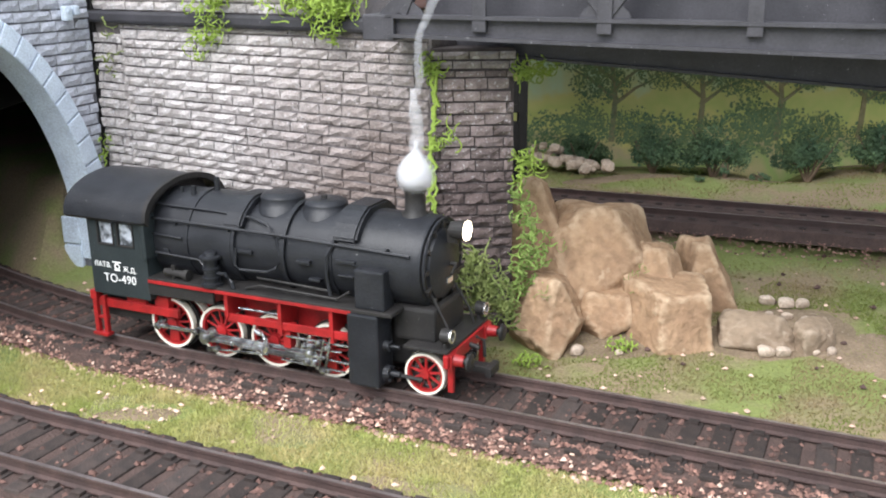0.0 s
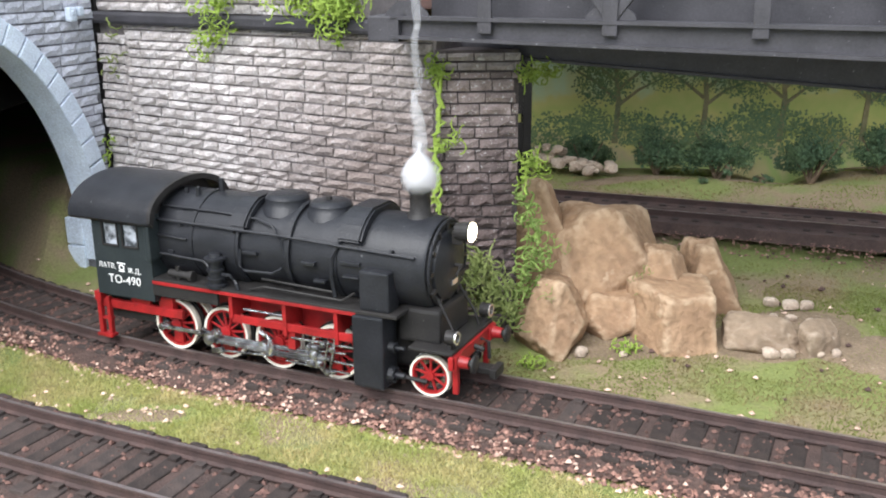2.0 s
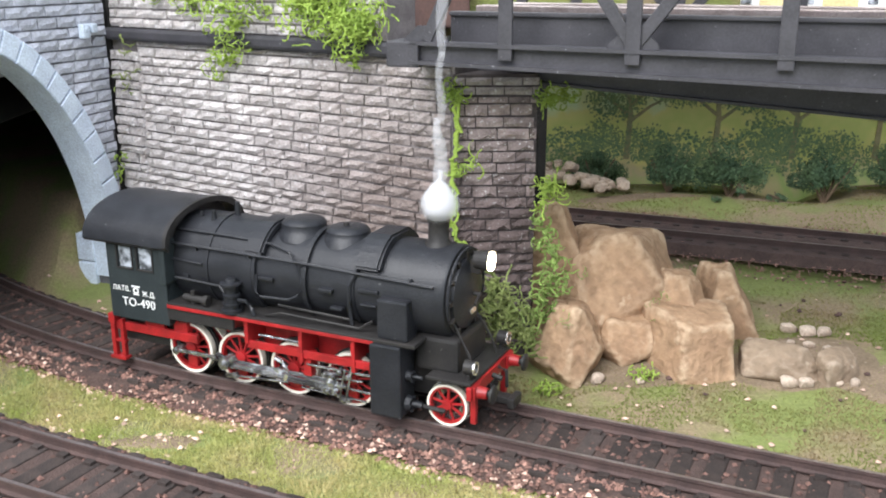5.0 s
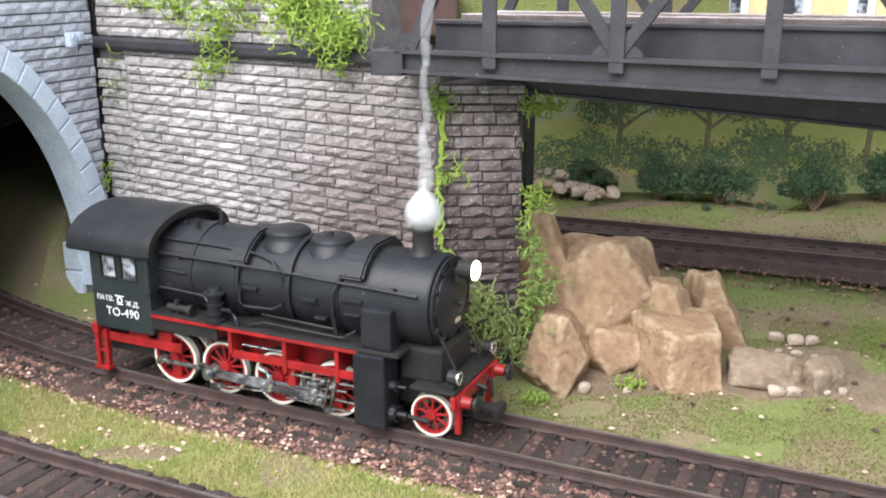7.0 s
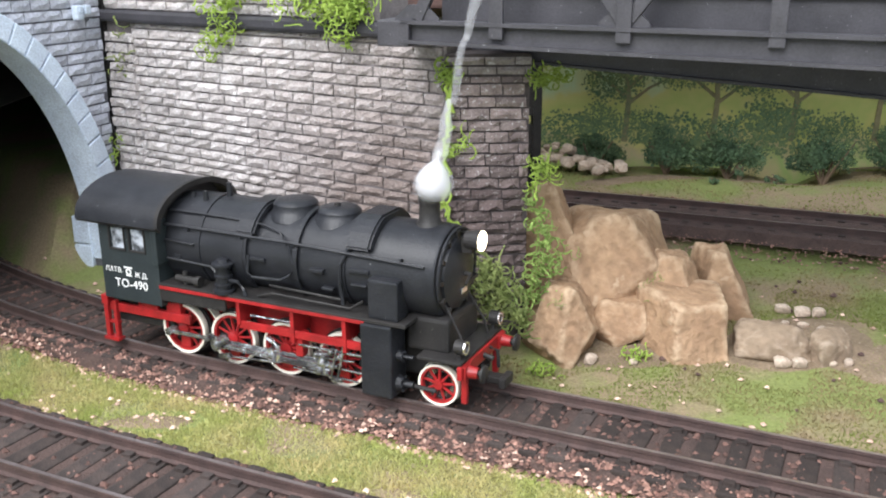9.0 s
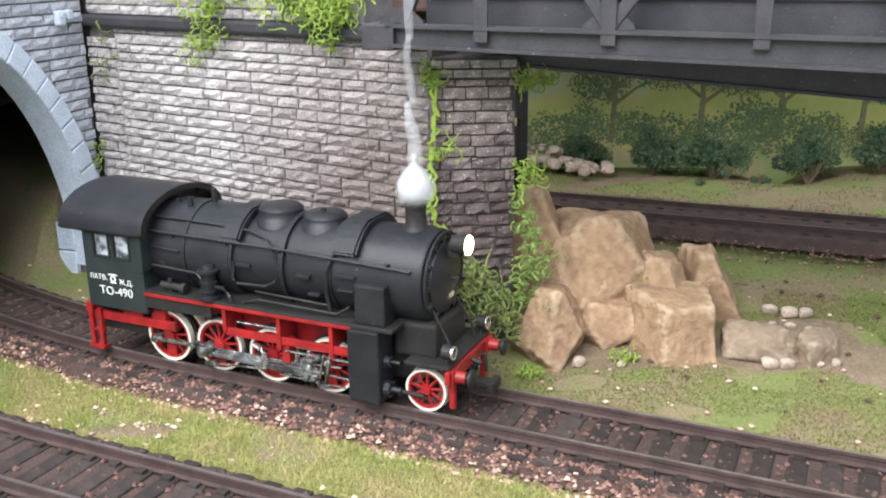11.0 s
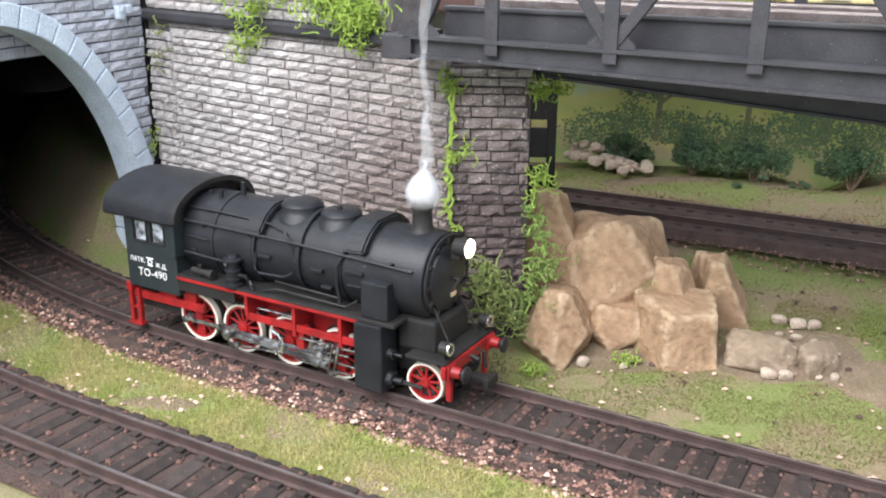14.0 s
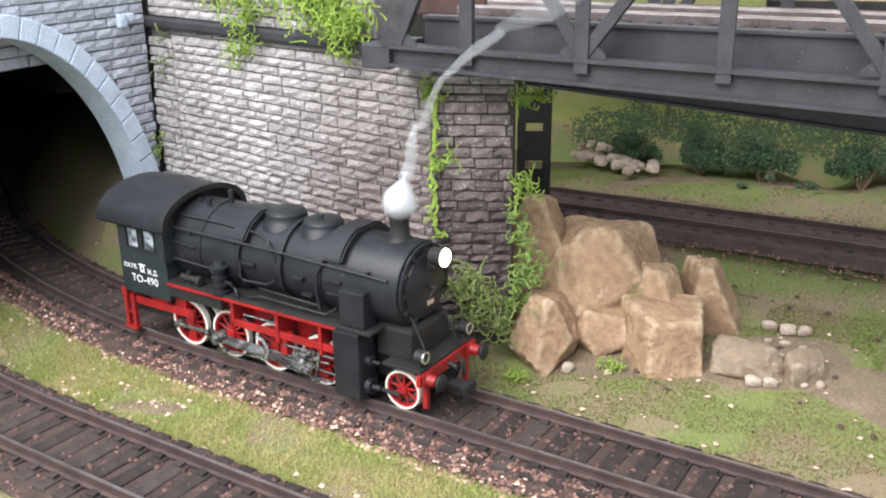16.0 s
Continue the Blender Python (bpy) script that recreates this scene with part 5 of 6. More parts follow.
# ---- rocks ----
def rock(name, centre, size, seed, label, mat=None, faces=(), extra=6, turn=0.0, sub=5, rough=0.10, edge=22, category="rock"):
    """A broken boulder: flat faces (normal, distance) met at worn edges, with ridges, pits and small chips."""
    rng = random.Random(seed)
    planes = [(Vector(d).normalized(), h) for d, h in faces]
    for _ in range(extra + (0 if faces else 7)):
        d = Vector((rng.gauss(0, 1), rng.gauss(0, 1), rng.gauss(0, 0.8))).normalized()
        planes.append((d, rng.uniform(0.86, 1.0)))
    for d in ((1, 0, 0), (-1, 0, 0), (0, 1, 0), (0, -1, 0), (0, 0, 1), (0, 0, -1)):
        planes.append((Vector(d), 1.0))
    bm = bmesh.new()
    bmesh.ops.create_icosphere(bm, subdivisions=sub, radius=1.0)
    off = Vector((seed * 0.37, seed * 0.11, 0))
    for v in bm.verts:
        q = v.co.normalized()
        bent = (q + 0.035 * noise.noise_vector(q * 2.2 + off)).normalized()
        total = sum((max(0.0, bent.dot(d)) / h) ** edge for d, h in planes)
        r = total ** (-1.0 / edge)
        p = q * r
        ridge = 0.5 - abs(noise.noise(p * 2.6 + off))
        chip = max(0.0, noise.noise(p * 5.5 + off) - 0.18)
        r *= 1 + rough * (0.9 * noise.noise(p * 1.7 + off) + 0.5 * ridge - 0.7 * chip + 0.22 * noise.noise(p * 12 + off) + 0.1 * noise.noise(p * 26 + off))
        p = q * r
        v.co = Vector((p.x * size[0], p.y * size[1], p.z * size[2]))
    ob = part(name, bm, mat or M_ROCK, place=at(*centre, turn), smooth=True)
    ob.data.set_sharp_from_angle(angle=radians(32))
    return tagged(ob, label, category)


rock("boulder", (4.05, 24.95, 1.55), (1.82, 1.5, 1.92), 21, "large ochre plaster boulder leaning on smaller rocks", faces=(((-0.05, -0.9, 0.4), 0.80), ((0.1, 0.1, 1), 0.93), ((0.75, -0.25, 0.6), 0.84), ((-0.8, -0.45, 0.3), 0.90), ((-0.55, -0.2, 0.85), 0.95), ((0.45, -0.8, -0.2), 0.82)))
rock("boulder", (5.68, 24.1, 1.35), (0.68, 0.75, 1.08), 32, "ochre boulder wedged against the largest one", faces=(((-0.35, -0.8, 0.45), 0.80), ((0.7, -0.5, 0.4), 0.82), ((0.2, 0, 1), 0.92)))
rock("boulder", (7.15, 24.75, 0.9), (0.92, 0.72, 1.42), 43, "brown sloping rock slab at the back of the pile", faces=(((0.8, -0.15, 0.62), 0.60), ((-0.95, -0.2, 0.3), 0.80), ((-0.2, -0.95, 0.25), 0.78)), extra=3)
rock("boulder", (5.78, 22.95, 0.90), (1.12, 1.0, 0.90), 71, "squared ochre rock block with a pale top edge", faces=(((0.22, -0.95, 0.2), 0.80), ((-0.90, -0.42, 0.12), 0.74), ((0.04, -0.12, 1), 0.86), ((1, -0.1, 0.08), 0.86)), extra=0, edge=44, rough=0.055)
rock("boulder", (2.68, 22.95, 0.80), (1.05, 0.95, 1.2), 54, "angular pale brown boulder at the foot of the pile", faces=(((-0.62, -0.72, 0.42), 0.70), ((0.42, -0.82, 0.3), 0.72), ((0.85, -0.1, 0.5), 0.72), ((-0.9, 0, 0.45), 0.78), ((0.8, -0.3, -0.45), 0.70), ((-0.7, -0.4, -0.6), 0.80), ((0.15, 0.1, 1), 0.92)), extra=3, edge=40)
rock("boulder", (4.08, 23.55, 0.72), (0.72, 0.6, 0.62), 65, "small brown rock filling the pile's middle", faces=(((-0.1, -0.9, 0.4), 0.82),))
rock("boulder", (2.42, 24.95, 2.15), (1.0, 0.72, 2.0), 76, "brown rock propped against the stone pier", faces=(((0.75, -0.1, 0.6), 0.74), ((-0.1, -0.95, 0.15), 0.80), ((0.2, 0.1, 1), 0.95)), extra=4)
rock("boulder", (7.85, 22.4, 0.62), (0.92, 0.6, 0.52), 87, "flat greyish brown stone on bare earth", M_ROCKGREY, faces=(((-0.25, -0.3, 1), 0.82), ((-0.5, -0.8, 0.4), 0.85), ((0.6, -0.6, 0.4), 0.85)), extra=6, edge=9, turn=-8)
rock("boulder", (9.15, 22.1, 0.64), (0.52, 0.42, 0.44), 98, "flat pinkish brown stone beside small pebbles", M_ROCKGREY, faces=(((0.25, -0.3, 1), 0.82), ((0.5, -0.8, 0.3), 0.82)), extra=6, edge=9, turn=12)
for i, (x, y, r) in enumerate(((3.32, 22.3, 0.20), (7.88, 21.75, 0.24), (8.27, 21.72, 0.2), (8.66, 24.3, 0.22), (9.08, 24.05, 0.23), (9.5, 24.0, 0.22), (9.42, 21.62, 0.15), (9.05, 21.65, 0.11), (8.9, 23.4, 0.16), (9.3, 23.2, 0.13), (8.5, 23.6, 0.12), (4.35, 22.1, 0.12), (8.7, 22.9, 0.12))):
    rock("pebble", (x, y, bank(x, y) + r * 0.55), (r, r * 0.85, r * 0.72), 200 + i, "pale rounded pebble lying on the ground", M_PEBBLE, extra=2, sub=2, edge=5, category="pebble")["group"] = "pebbles by the rocks"
rng = random.Random(8)
for i in range(44):
    k = i / 43
    x, y = 3.3 + 2.6 * k + rng.gauss(0, 0.35), 37.9 - 1.7 * k + rng.gauss(0, 0.3)
    r = rng.uniform(0.10, 0.27)
    rock("scree_stone", (x, y, bank(x, y) + r * 0.4 + 0.3 + 0.75 * rng.random() * max(0.0, 1 - abs(x - 3.8) * 0.55)), (r, r, r * 0.8), 300 + i, "pale tan stone in a heap beyond the back track", M_PEBBLE, extra=2, sub=2, edge=9, category="stone")["group"] = "stone heap"


# ---- flock ivy ----
def ivy(spots, seed, label, mat=None, strands=40, reach=0.5, radius=0.024, lump=0.35, curl=1.0):
    """Curly foam strands round a few spots: each spot is x, y, z and its spread."""
    rng = random.Random(seed)
    home = empty("ivy", Matrix())
    for x, y, z, spread in spots:
        bm = bmesh.new()
        count = max(6, int(strands * (spread / 0.5) ** 1.6))
        for _ in range(count):
            p = Vector((x + rng.gauss(0, spread * 0.45), y + rng.gauss(0, min(spread, 0.5) * lump), z + rng.gauss(0, spread * 0.45)))
            d = Vector((rng.gauss(0, 1), rng.gauss(0, 0.5), rng.gauss(0, 1))).normalized()
            swing = Matrix.Rotation(curl * rng.choice((-1, 1)) * rng.uniform(0.25, 0.75), 3, Vector((rng.gauss(0, 0.5), 1, rng.gauss(0, 0.5))).normalized())
            pts = [p.copy()]
            for _ in range(rng.randint(4, 8)):
                d = (swing @ d + Vector((rng.gauss(0, 0.22), rng.gauss(0, 0.22), rng.gauss(0, 0.22)))).normalized()
                p = p + d * reach * 0.16
                pts.append(p.copy())
            tube(bm, pts, radius * rng.uniform(0.7, 1.3), 4, rng.uniform(0.5, 1.1))
        part("foliage", bm, mat or M_IVY, home, smooth=True)
    return tagged(home, label, "plant")


def vine(path, seed, label, side=1):
    """A long stem with short twigs."""
    rng = random.Random(seed)
    bm = bmesh.new()
    pts = []
    for a, b in zip(path, path[1:]):
        for k in range(6):
            q = Vector(a).lerp(Vector(b), k / 6)
            pts.append(q + Vector((rng.gauss(0, 0.035), rng.gauss(0, 0.02), rng.gauss(0, 0.03))))
    pts.append(Vector(path[-1]))
    tube(bm, pts, 0.055, 5, 0.7)
    tube(bm, [q + Vector((rng.gauss(0.05, 0.04), -0.03, rng.gauss(0, 0.05))) for q in pts], 0.045, 5, 0.7)
    for _ in range(side * len(path)):
        p = rng.choice(pts).copy()
        d = Vector((rng.choice((-1, 1)) * rng.uniform(0.5, 1), -0.2, rng.gauss(0.3, 0.5))).normalized()
        tw = [p.copy()]
        for _ in range(3):
            d = (d + Vector((rng.gauss(0, 0.4), rng.gauss(0, 0.2), rng.gauss(0, 0.4)))).normalized()
            p = p + d * 0.09
            tw.append(p.copy())
        tube(bm, tw, 0.04, 4, 0.7)
    return tagged(part("vine", bm, M_IVY, smooth=True), label, "plant")


ivy([(-7.05, 27.55, 7.35, 0.42), (-6.7, 27.35, 7.7, 0.35), (-6.1, 27.0, 7.95, 0.3), (-6.5, 27.1, 8.35, 0.5)], 1, "bright green flock ivy hanging over the wall ledge", strands=30)
ivy([(-2.7, 24.5, 8.45, 0.55), (-3.2, 24.9, 8.9, 0.8), (-2.55, 24.5, 8.95, 0.6), (-4.2, 25.6, 9.25, 0.7), (-3.6, 25.2, 9.5, 0.8)], 2, "dense bright green flock bush spilling over the parapet", strands=70)
ivy([(-6.8, 27.3, 9.1, 0.6), (-5.6, 26.5, 9.4, 0.7), (-7.9, 28.1, 9.3, 0.6), (-9.2, 29.0, 9.5, 0.5), (-6.2, 27.0, 8.7, 0.4)], 3, "light green flock creeper along the parapet top", strands=40)
ivy([(-2.95, 24.85, 7.85, 0.16), (-2.75, 24.7, 7.75, 0.12), (-3.2, 25.0, 7.95, 0.12)], 4, "small sprig of green ivy below the ledge", strands=20, reach=0.3)
ivy([(-10.25, 29.7, 7.6, 0.3), (-10.3, 29.75, 7.0, 0.28), (-10.4, 29.8, 6.5, 0.25)], 5, "thin yellowish moss on the wall's end", M_IVY2, 20, 0.3)
ivy([(-10.85, 30.1, 4.2, 0.25), (-10.9, 30.1, 3.7, 0.22)], 6, "small green sprig at the wall's foot end", M_IVY, 14, 0.35)
vine([(-0.28, 23.2, 7.25), (-0.22, 23.2, 6.6), (-0.24, 23.2, 6.0), (-0.34, 23.2, 5.4), (-0.28, 23.2, 4.7), (-0.3, 23.2, 4.1), (-0.2, 23.2, 3.5), (0.0, 23.2, 3.4)], 7, "bright green vine climbing the pier's corner")
ivy([(-0.32, 23.1, 7.3, 0.26), (-0.2, 23.1, 7.15, 0.2)], 8, "bright green tuft at the top of the vine", strands=70, reach=0.35)
ivy([(0.1, 23.1, 5.45, 0.22), (0.28, 23.1, 5.55, 0.16), (-0.05, 23.1, 5.3, 0.16)], 9, "forked green side shoot of the vine", strands=26, reach=0.5, curl=0.7)
ivy([(2.1, 23.35, 7.1, 0.28), (2.45, 23.5, 7.15, 0.24), (1.9, 23.3, 7.0, 0.2)], 10, "round green tuft at the pier's top corner", strands=90, reach=0.32)
ivy([(2.0, 23.1, 5.0, 0.24), (2.1, 23.1, 4.75, 0.26), (1.85, 23.1, 4.6, 0.22)], 11, "green ivy tuft on the pier's edge", strands=46, reach=0.5)
ivy([(1.88, 23.0, 4.15, 0.16), (1.95, 23.0, 3.7, 0.26), (2.1, 23.0, 3.2, 0.34), (2.2, 23.0, 2.7, 0.38), (2.1, 23.0, 2.2, 0.38), (1.9, 22.9, 1.75, 0.36)], 12, "green ivy growing up the pier's edge beside the rocks", M_IVY3, 62, 0.42)
ivy([(0.75, 22.5, 2.55, 0.36), (0.5, 22.5, 2.15, 0.34), (1.0, 22.5, 2.1, 0.38), (1.3, 22.5, 1.65, 0.42), (0.8, 22.5, 1.6, 0.38), (1.55, 22.4, 1.25, 0.36)], 13, "tangled dull green ivy in front of the pier", M_IVY2, 62, 0.55)
ivy([(4.95, 23.45, 1.65, 0.22), (5.1, 23.35, 1.95, 0.2), (4.85, 23.3, 1.35, 0.18), (2.5, 22.35, 1.75, 0.16), (3.1, 23.6, 2.6, 0.16)], 14, "thin dry moss strands on the rocks", M_IVY2, 34, 0.3, 0.012)
for i, (x, y, s) in enumerate(((4.3, 22.2, 0.26), (4.6, 22.25, 0.2), (1.9, 21.7, 0.22), (2.25, 21.65, 0.2), (7.3, 23.1, 0.16))):
    ivy([(x, y, bank(x, y) + 0.18, s)], 40 + i, "small bright green weed tuft by the rocks", strands=46, reach=0.35)["group"] = "weed tufts"


# ---- stones of the ballast, grit and grass: nobody could count them ----
def scatter(name, mat, label, places, seed, size, flat=0.75, kind_name="gravel"):
    """Many small five-cornered stones in one mesh."""
    rng = np.random.default_rng(seed)
    base = np.array([(0.9, 0.2, 0), (-0.1, 1, 0.1), (-0.9, -0.1, -0.1), (0.2, -0.9, 0.05), (0.1, 0.05, 0.9), (0, 0, -0.7)])
    faces = np.array([(0, 1, 4), (1, 2, 4), (2, 3, 4), (3, 0, 4), (1, 0, 5), (2, 1, 5), (3, 2, 5), (0, 3, 5)])
    p = np.array(places)
    k = len(p)
    s = rng.uniform(size[0], size[1], k)[:, None, None]
    a = rng.uniform(0, math.tau, k)
    c, d = np.cos(a), np.sin(a)
    shape = base[None] * rng.uniform(0.7, 1.3, (k, 6, 3)) * s
    shape[:, :, 2] *= flat
    x = shape[:, :, 0] * c[:, None] - shape[:, :, 1] * d[:, None]
    y = shape[:, :, 0] * d[:, None] + shape[:, :, 1] * c[:, None]
    verts = (np.stack([x, y, shape[:, :, 2]], 2) + p[:, None, :]).reshape(-1, 3) * CM
    tri = (faces[None] + 6 * np.arange(k)[:, None, None]).reshape(-1, 3)
    mesh = bpy.data.meshes.new(name)
    mesh.from_pydata(verts.tolist(), [], tri.tolist())
    mesh.materials.append(mat)
    tagged(new(name, mesh), label, kind_name, kind="stuff")


def ballast_places(rng, count, off, side_only=False, lo=1.45, hi=2.15, s0=-24, s1=20):
    out = []
    for _ in range(count):
        s = rng.uniform(s0, s1)
        if side_only:
            n = -rng.uniform(lo, hi)
        else:
            n = rng.choice((-1, 1)) * rng.uniform(1.1, 1.65) if rng.random() < 0.6 else rng.uniform(-1.3, 1.3)
        p = line_point(s, n + off)
        z = RAIL_TOP - 0.285 - max(0.0, abs(n) - 1.36) * 1.2
        out.append((p.x, p.y, max(z, bank(p.x, p.y) + 0.02)))
    return out


rng = random.Random(77)
scatter("ballast_gravel", M_STONE, "loose reddish brown ballast stones between the sleepers", ballast_places(rng, 5200, 0) + ballast_places(rng, 2600, -5.64), 1, (0.05, 0.10))
scatter("ballast_grit", M_GRIT, "reddish ballast spilled along the near rail", ballast_places(rng, 2700, 0, True, 1.22, 1.74, -18, 18), 2, (0.04, 0.09))
scatter("pale_grit", M_PALE, "pale pinkish grit along the edge of the grass", ballast_places(rng, 520, 0, True, 1.42, 1.9, -18, 18) + ballast_places(rng, 160, -5.64, True, -2.3, -1.5), 3, (0.04, 0.095))
spill = []
for _ in range(420):
    x, y = rng.uniform(-14, 14), rng.uniform(13, 30)
    n, s = across(x, y)
    if abs(n) > 1.9 and abs(n + 5.64) > 1.9 and n < 14:
        spill.append((x, y, bank(x, y) + 0.05))
for _ in range(18):
    x, y = -6.9 + rng.gauss(0, 0.7), 19.55 + rng.gauss(0, 0.28)
    spill.append((x, y, bank(x, y) + 0.05))
scatter("scattered_grit", M_PALE, "small pale stones scattered on the grass", spill, 4, (0.03, 0.085))
back_spill = []
for _ in range(3600):
    n = rng.choice((-1, 1)) * rng.uniform(1.25, 2.3)
    p = back_point(rng.uniform(-10, 14), n)
    back_spill.append((p.x, p.y, max(bank(p.x, p.y) + 0.04, BACK_TOP - 0.25 - 0.6 * (abs(n) - 1.25))))
scatter("back_ballast", M_GRIT, "tan ballast spilled beside the back track", back_spill, 5, (0.03, 0.06))


def grass(name, mat, label, places, seed, tall, wide=0.022):
    """Short static-grass fibres, each one thin triangle."""
    rng = np.random.default_rng(seed)
    p = np.array(places)
    k = len(p)
    a = rng.uniform(0, math.tau, k)
    lean = rng.normal(0, 0.55, (k, 2))
    h = rng.uniform(0.6, 1.3, k) * tall
    side = np.stack([np.cos(a), np.sin(a), np.zeros(k)], 1) * wide
    tip = p + np.stack([lean[:, 0] * h, lean[:, 1] * h, h], 1)
    verts = np.stack([p - side, p + side, tip], 1).reshape(-1, 3) * CM
    mesh = bpy.data.meshes.new(name)
    mesh.from_pydata(verts.tolist(), [], np.arange(3 * k).reshape(-1, 3).tolist())
    mesh.materials.append(mat)
    tagged(new(name, mesh), label, "grass", kind="stuff")


def grass_places(count, rng, x0, x1, y0, y1, keep):
    out = []
    while len(out) < count:
        x, y = rng.uniform(x0, x1), rng.uniform(y0, y1)
        n, s = across(x, y)
        if keep(x, y, n, s):
            out.append((x, y, bank(x, y) - 0.01))
    return out


def bare(x, y):
    return noise.noise((x * 0.45, y * 0.6, 11)) > 0.18 or (x + 6.9) ** 2 / 1.6 + (y - 19.55) ** 2 / 0.3 < 1 or (x - 8.6) ** 2 / 5.2 + (y - 22.7) ** 2 / 1.5 < 1 or (x - 11.6) ** 2 / 2.6 + (y - 20.6) ** 2 / 0.6 < 1


def verge(x, y, n, s):
    edge = 0.22 * noise.noise((s * 1.2, 0, 1))
    return -4.0 + edge < n < -1.5 + edge and (not bare(x, y) or random.random() < 0.25)


def near_side(x, y, n, s):
    return n < -7.6 and (not bare(x, y) or random.random() < 0.2)


def far_side(x, y, n, s):
    edge = 0.3 * noise.noise((s * 0.9, 3, 1))
    return 1.6 + edge < n < 9.5 and not (s < 1.0 and n > 3.2) and (not bare(x, y) or random.random() < 0.06)


def far_bank(x, y, n, s):
    q = Vector((x, y, 0)) - BACK_P
    m = q.dot(Vector((0.354, 0.935, 0)))
    return (2.1 < m or 4 < n and m < -2.2) and x > 2 and y < 39.3 and (not bare(x, y) or random.random() < 0.08)


random.seed(4)
rng = random.Random(9)
grass("verge_grass", M_GRASS, "yellow-green static grass between the two tracks", grass_places(64000, rng, -20, 8, 10, 30, verge), 1, 0.10, 0.017)
grass("front_grass", M_GRASS, "yellow-green static grass at the layout's front", grass_places(9000, rng, -14, 2, 8, 17, near_side), 2, 0.11)
grass("slope_grass", M_GRASS_DARK, "green static grass on the slope behind the track", grass_places(36000, rng, -2, 15, 14, 29, far_side), 3, 0.055, 0.024)
grass("bank_grass", M_GRASS_DARK, "low green grass on the bank beyond", grass_places(14000, rng, 2, 20, 22, 39, far_bank), 4, 0.06, 0.032)
dark = []
for _ in range(46):
    x, y = rng.uniform(5, 14), rng.uniform(19, 28)
    if across(x, y)[0] > 2.4:
        dark.append((x, y, bank(x, y) + 0.06))
scatter("dark_tufts", M_DARKWOOD, "tiny dark weed clumps on the grass slope", dark, 6, (0.05, 0.12), kind_name="weeds")


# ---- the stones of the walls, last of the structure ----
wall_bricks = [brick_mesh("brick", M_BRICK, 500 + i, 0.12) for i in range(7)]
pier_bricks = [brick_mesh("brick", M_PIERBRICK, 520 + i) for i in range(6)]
portal_bricks = [brick_mesh("brick", M_PORTAL, 540 + i, 0.035) for i in range(5)]


def on_wall(home):
    """Pieces are placed in the world; their parent stands at its own pose."""
    for c in home.children:
        if c.name.startswith("brick"):
            c.matrix_basis = home.matrix_basis.inverted() @ c.matrix_basis


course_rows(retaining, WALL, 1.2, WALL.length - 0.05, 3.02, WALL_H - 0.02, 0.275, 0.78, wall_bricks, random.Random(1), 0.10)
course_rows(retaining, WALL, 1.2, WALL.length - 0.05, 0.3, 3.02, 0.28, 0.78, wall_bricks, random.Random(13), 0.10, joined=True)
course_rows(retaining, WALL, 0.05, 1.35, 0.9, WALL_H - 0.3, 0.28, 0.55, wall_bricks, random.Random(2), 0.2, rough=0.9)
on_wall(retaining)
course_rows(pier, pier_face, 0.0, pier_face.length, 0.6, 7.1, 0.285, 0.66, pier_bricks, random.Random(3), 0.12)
course_rows(pier, pier_face, 0.0, pier_face.length + 0.04, 7.12, 7.6, 0.24, 0.6, wall_bricks, random.Random(4), 0.12)
on_wall(pier)
course_rows(upper, WALL, 0.05, WALL.length - 2.05, WALL_H + 0.36, WALL_H + 2.68, 0.28, 0.78, wall_bricks, random.Random(5), 0.08)
on_wall(upper)


def clear_of_arch(s, z, a, b, z0, z1):
    return any(inside_arch(q, w, 0.04) for q in (a, b) for w in (z0, z1))


course_rows(portal, PORTAL, PORTAL.length - 10.2, PORTAL.length, 1.2, PORTAL_TOP - 0.9, 0.33, 0.74, portal_bricks, random.Random(6), 0.07, clear_of_arch, rough=0.35, gap=0.045)
on_wall(portal)


course_rows(lintel, PORTAL, ARCH_S - 6.4, ARCH_S + 4.3, 7.05, 9.3, 0.36, 0.80, portal_bricks, random.Random(12), -1.18, None, rough=0.35, gap=0.045)
on_wall(lintel)


def insulator():
    bm = bmesh.new()
    box(bm, -0.32, -0.02, -0.22, 0.0, 0.0, 0.42, 0.05)
    box(bm, 0.06, 0.3, -0.22, 0.0, 0.14, 0.42, 0.05)
    rod(bm, (-0.17, -0.25, 0.28), (-0.17, -0.2, 0.28), 0.07)
    tagged(part("wall_bracket", bm, M_ARCH, place=PORTAL.spot(PORTAL.length - 0.95, 8.05, 0.08)), "small pale grey fitting on the portal wall", "bracket")


insulator()


# ---- what moves: the smoke over the chimney ----
TOP = Vector((0.431, 19.717, 0)) + U * -1.12


def lathe_smoke(bm, profile, seed, seg=20, sway=0.0):
    """A closed, slightly uneven body of smoke round z from (radius, height) pairs."""
    rows = []
    top = profile[-1][1]
    for r, z in profile:
        k = z / top
        cx, cy = sway * k * math.sin(4.2 * k + seed), sway * k * math.cos(3.6 * k + seed)
        rows.append([bm.verts.new((cx + r * math.cos(a * math.tau / seg) * (1 + 0.12 * noise.noise((math.cos(a * math.tau / seg) * 1.5, math.sin(a * math.tau / seg) * 1.5, z * 1.6 + seed))), cy + r * math.sin(a * math.tau / seg), z)) for a in range(seg)])
    for p, q in zip(rows, rows[1:]):
        for j in range(seg):
            bm.faces.new((p[j], p[(j + 1) % seg], q[(j + 1) % seg], q[j]))
    return bm


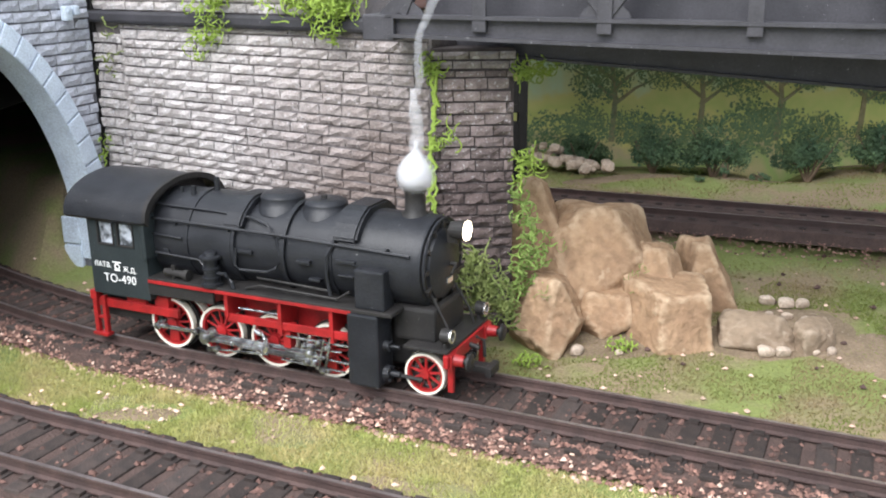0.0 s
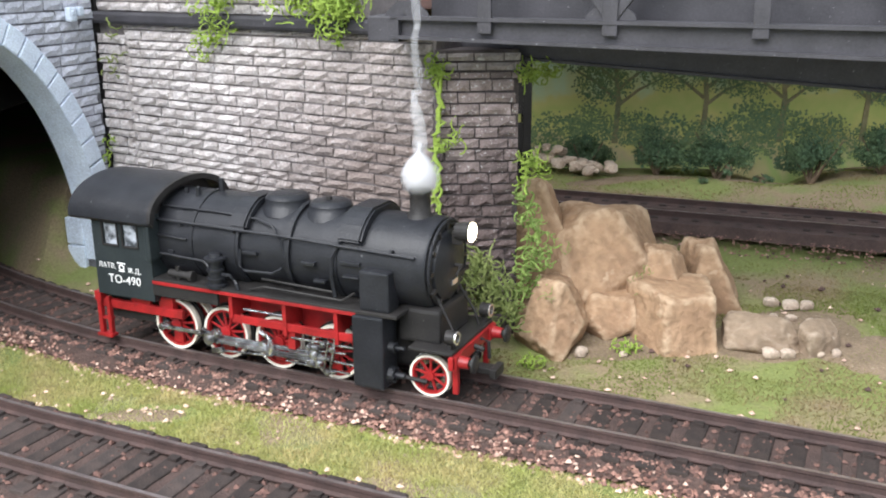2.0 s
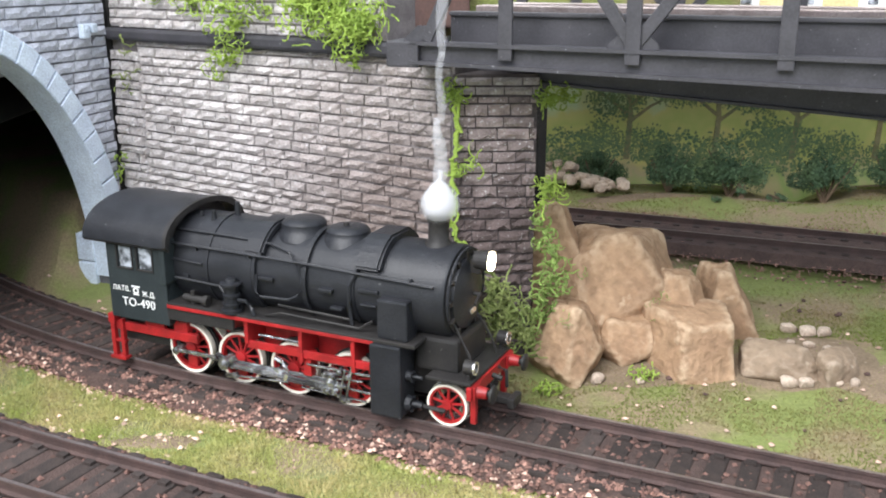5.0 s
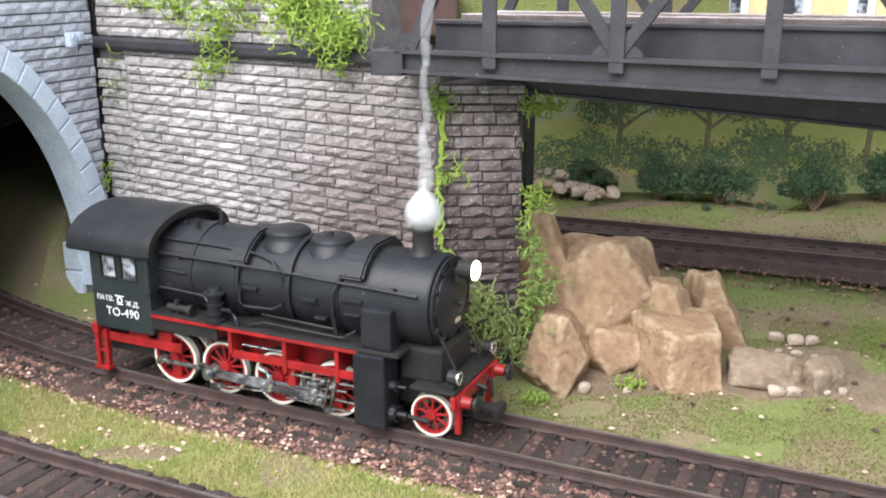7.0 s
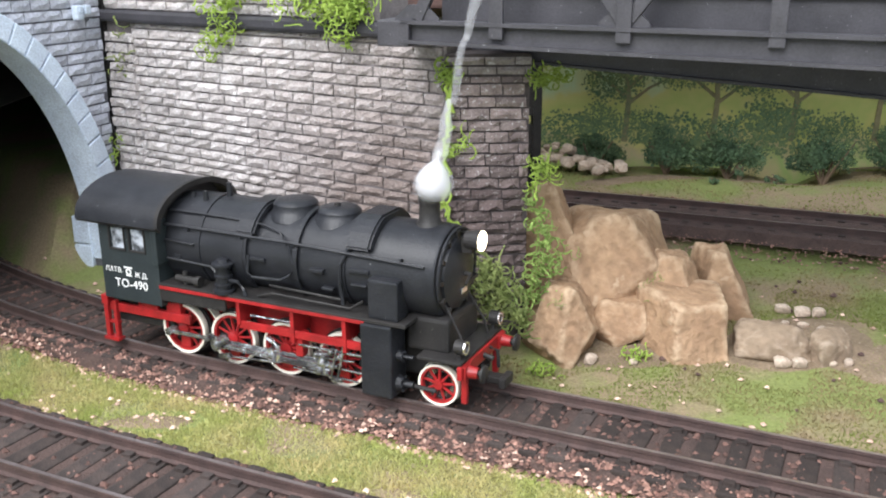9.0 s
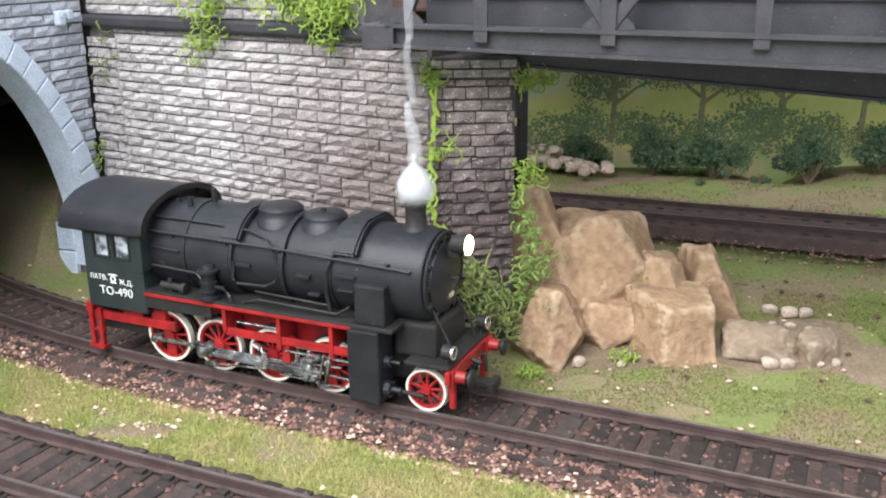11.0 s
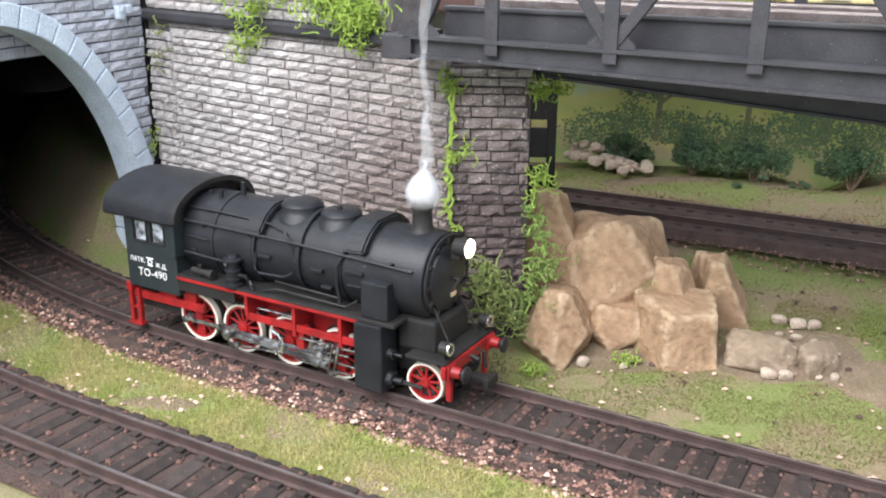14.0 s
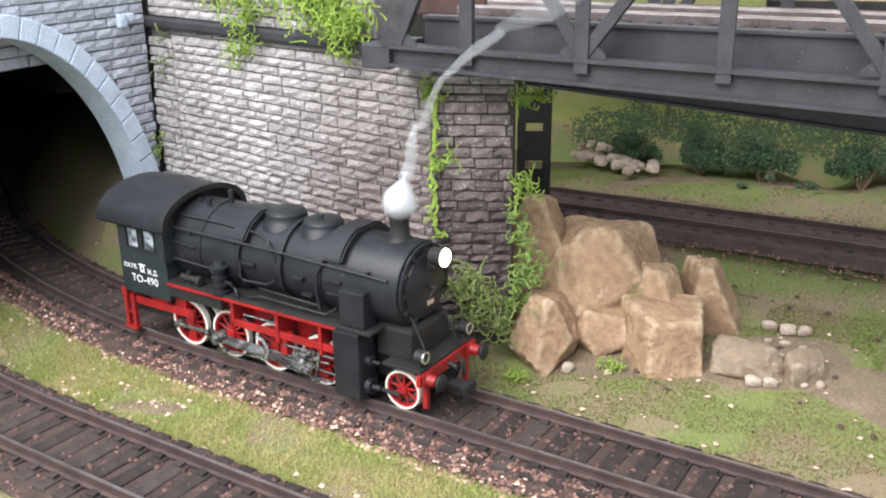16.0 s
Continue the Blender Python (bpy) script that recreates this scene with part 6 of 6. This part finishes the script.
def bulb(scale, high):
    """Onion outline: round over the chimney, drawn out to a neck."""
    out = []
    for i in range(19):
        k = i / 18
        r = 0.44 * math.sin(math.pi * min(1.0, 0.12 + 1.02 * k) ** 0.80) ** 0.85 if k < 0.93 else 0.06
        out.append((max(0.05, r) * scale, high * (0.5 + (k - 0.5) * (0.55 + 0.45 * scale))))
    return out


smoke_puff = tagged(part("smoke_puff", lathe_smoke(bmesh.new(), bulb(1.0, 1.12), 3), M_SMOKE2, smooth=True), "dense white puff of smoke on the chimney", "smoke")
part("puff_layer", lathe_smoke(bmesh.new(), bulb(0.86, 1.12), 5), M_SMOKE, smoke_puff, smooth=True)
part("puff_core", lathe_smoke(bmesh.new(), bulb(0.66, 1.12), 8), M_SMOKE, smoke_puff, smooth=True)


def wisp(length, r0, r1, mat, seed, label):
    """A slightly wavy thread of smoke that stands on its base and thins to both ends."""
    prof = []
    for i in range(17):
        k = i / 16
        prof.append(((r0 + (r1 - r0) * k) * (0.55 + 0.45 * math.sin(math.pi * min(1.0, 0.1 + 0.85 * k))) * (1 + 0.25 * noise.noise((k * 4, seed, 0))), k * length))
    return tagged(part("smoke_wisp", lathe_smoke(bmesh.new(), prof, seed, 12, 0.10), mat, smooth=True), label, "smoke")


WISPS = [
    (wisp(1.35, 0.19, 0.09, M_SMOKE2, 1, "white wisp of smoke rising from the chimney"), 1.25),
    (wisp(1.45, 0.10, 0.09, M_SMOKE3, 2, "thin white wisp of smoke before the wall"), 1.35),
    (wisp(1.55, 0.09, 0.15, M_SMOKE3, 4, "thin wisp of smoke drifting before the bridge"), 1.45),
    (wisp(1.9, 0.14, 0.34, M_SMOKE4, 6, "faint spreading veil of smoke"), 1.8),
]
stray = tagged(part("smoke_curl", lathe_smoke(bmesh.new(), [(0.03, 0.0), (0.13, 0.04), (0.2, 0.14), (0.2, 0.24), (0.12, 0.36), (0.04, 0.42)], 9, 14), M_SMOKE2, smooth=True), "small white curl of smoke beside the chimney", "smoke")


def motions():
    """Seconds, the sideways lean of the four wisps in degrees, the puff's drift in centimetres."""
    sway = [
        (0.0, 3, 5, 25, 48, 0.0), (0.5, -2, -2, 0, 0, 0.0), (1.0, -24, 8, 0, -3, -0.04), (1.5, 0, -5, 8, 0, 0.0), (2.0, 0, 0, 0, 3, 0.0),
        (2.5, -8, -3, -2, 0, 0.0), (3.0, -12, -14, -8, 0, 0.0), (3.5, -30, -15, -10, -8, -0.06), (4.0, -18, -12, -5, 5, 0.0), (4.5, -2, -3, -6, -4, 0.02),
        (5.5, 2, 2, 3, 4, 0.0), (6.5, 0, 0, 2, 2, 0.0), (7.0, 3, 0, 0, 3, 0.0), (7.5, 8, 5, 0, 0, 0.02), (8.0, 22, 25, -5, 8, 0.02), (8.5, 15, 22, 30, -8, 0.02),
        (9.0, 15, 12, 14, 10, 0.02), (9.5, 0, 0, 3, 8, 0.0), (10.5, 0, 2, 3, 2, 0.0), (11.5, -3, -6, -4, -4, 0.0), (12.0, -3, -8, -6, -6, -0.03), (12.5, -2, -10, -4, 0, 0.0),
        (13.0, -2, -3, -2, 0, 0.0), (13.5, 0, 0, -2, 0, 0.0), (14.0, 5, -5, 0, 0, 0.0), (14.5, 15, -10, -20, -10, 0.03), (15.0, 30, 10, 0, -12, -0.03), (15.5, 20, 25, 35, 25, -0.05), (16.0, 17, 28, 48, 65, -0.05)]
    rows = {ob: [] for ob, _ in WISPS}
    rows[smoke_puff] = []
    for t, *leans, dx in sway:
        p = Vector((TOP.x + dx, TOP.y, 4.86))
        rows[smoke_puff].append((t, at(p.x, p.y, p.z, 0, 0, leans[0] * 0.7)))
        tilt = radians(leans[0] * 0.7)
        p = p + Vector((math.sin(tilt), 0, math.cos(tilt))) * 0.86
        for (ob, step), lean in zip(WISPS, leans):
            rows[ob].append((t, at(p.x, p.y, p.z, 0, 0, lean)))
            p = p + Vector((math.sin(radians(lean)), 0, math.cos(radians(lean)))) * step
    # a curl that leaves the puff, sinks onto the boiler and is drawn back up
    rows[stray] = [(t, at(TOP.x + U.x * d, TOP.y + U.y * d, z, 0, 0, turn)) for t, d, z, turn in ((0.0, 0.0, 5.05, 0), (11.9, 0.0, 5.05, 0), (12.3, -0.5, 5.15, -50), (12.5, -0.95, 4.85, -30), (12.8, -1.2, 4.52, -5), (13.4, -1.15, 4.52, 0), (13.9, -0.5, 4.9, 20), (14.2, 0.0, 5.05, 0), (16.0, 0.0, 5.05, 0))]
    for ob, keys in rows.items():
        walk(ob, keys)


motions()
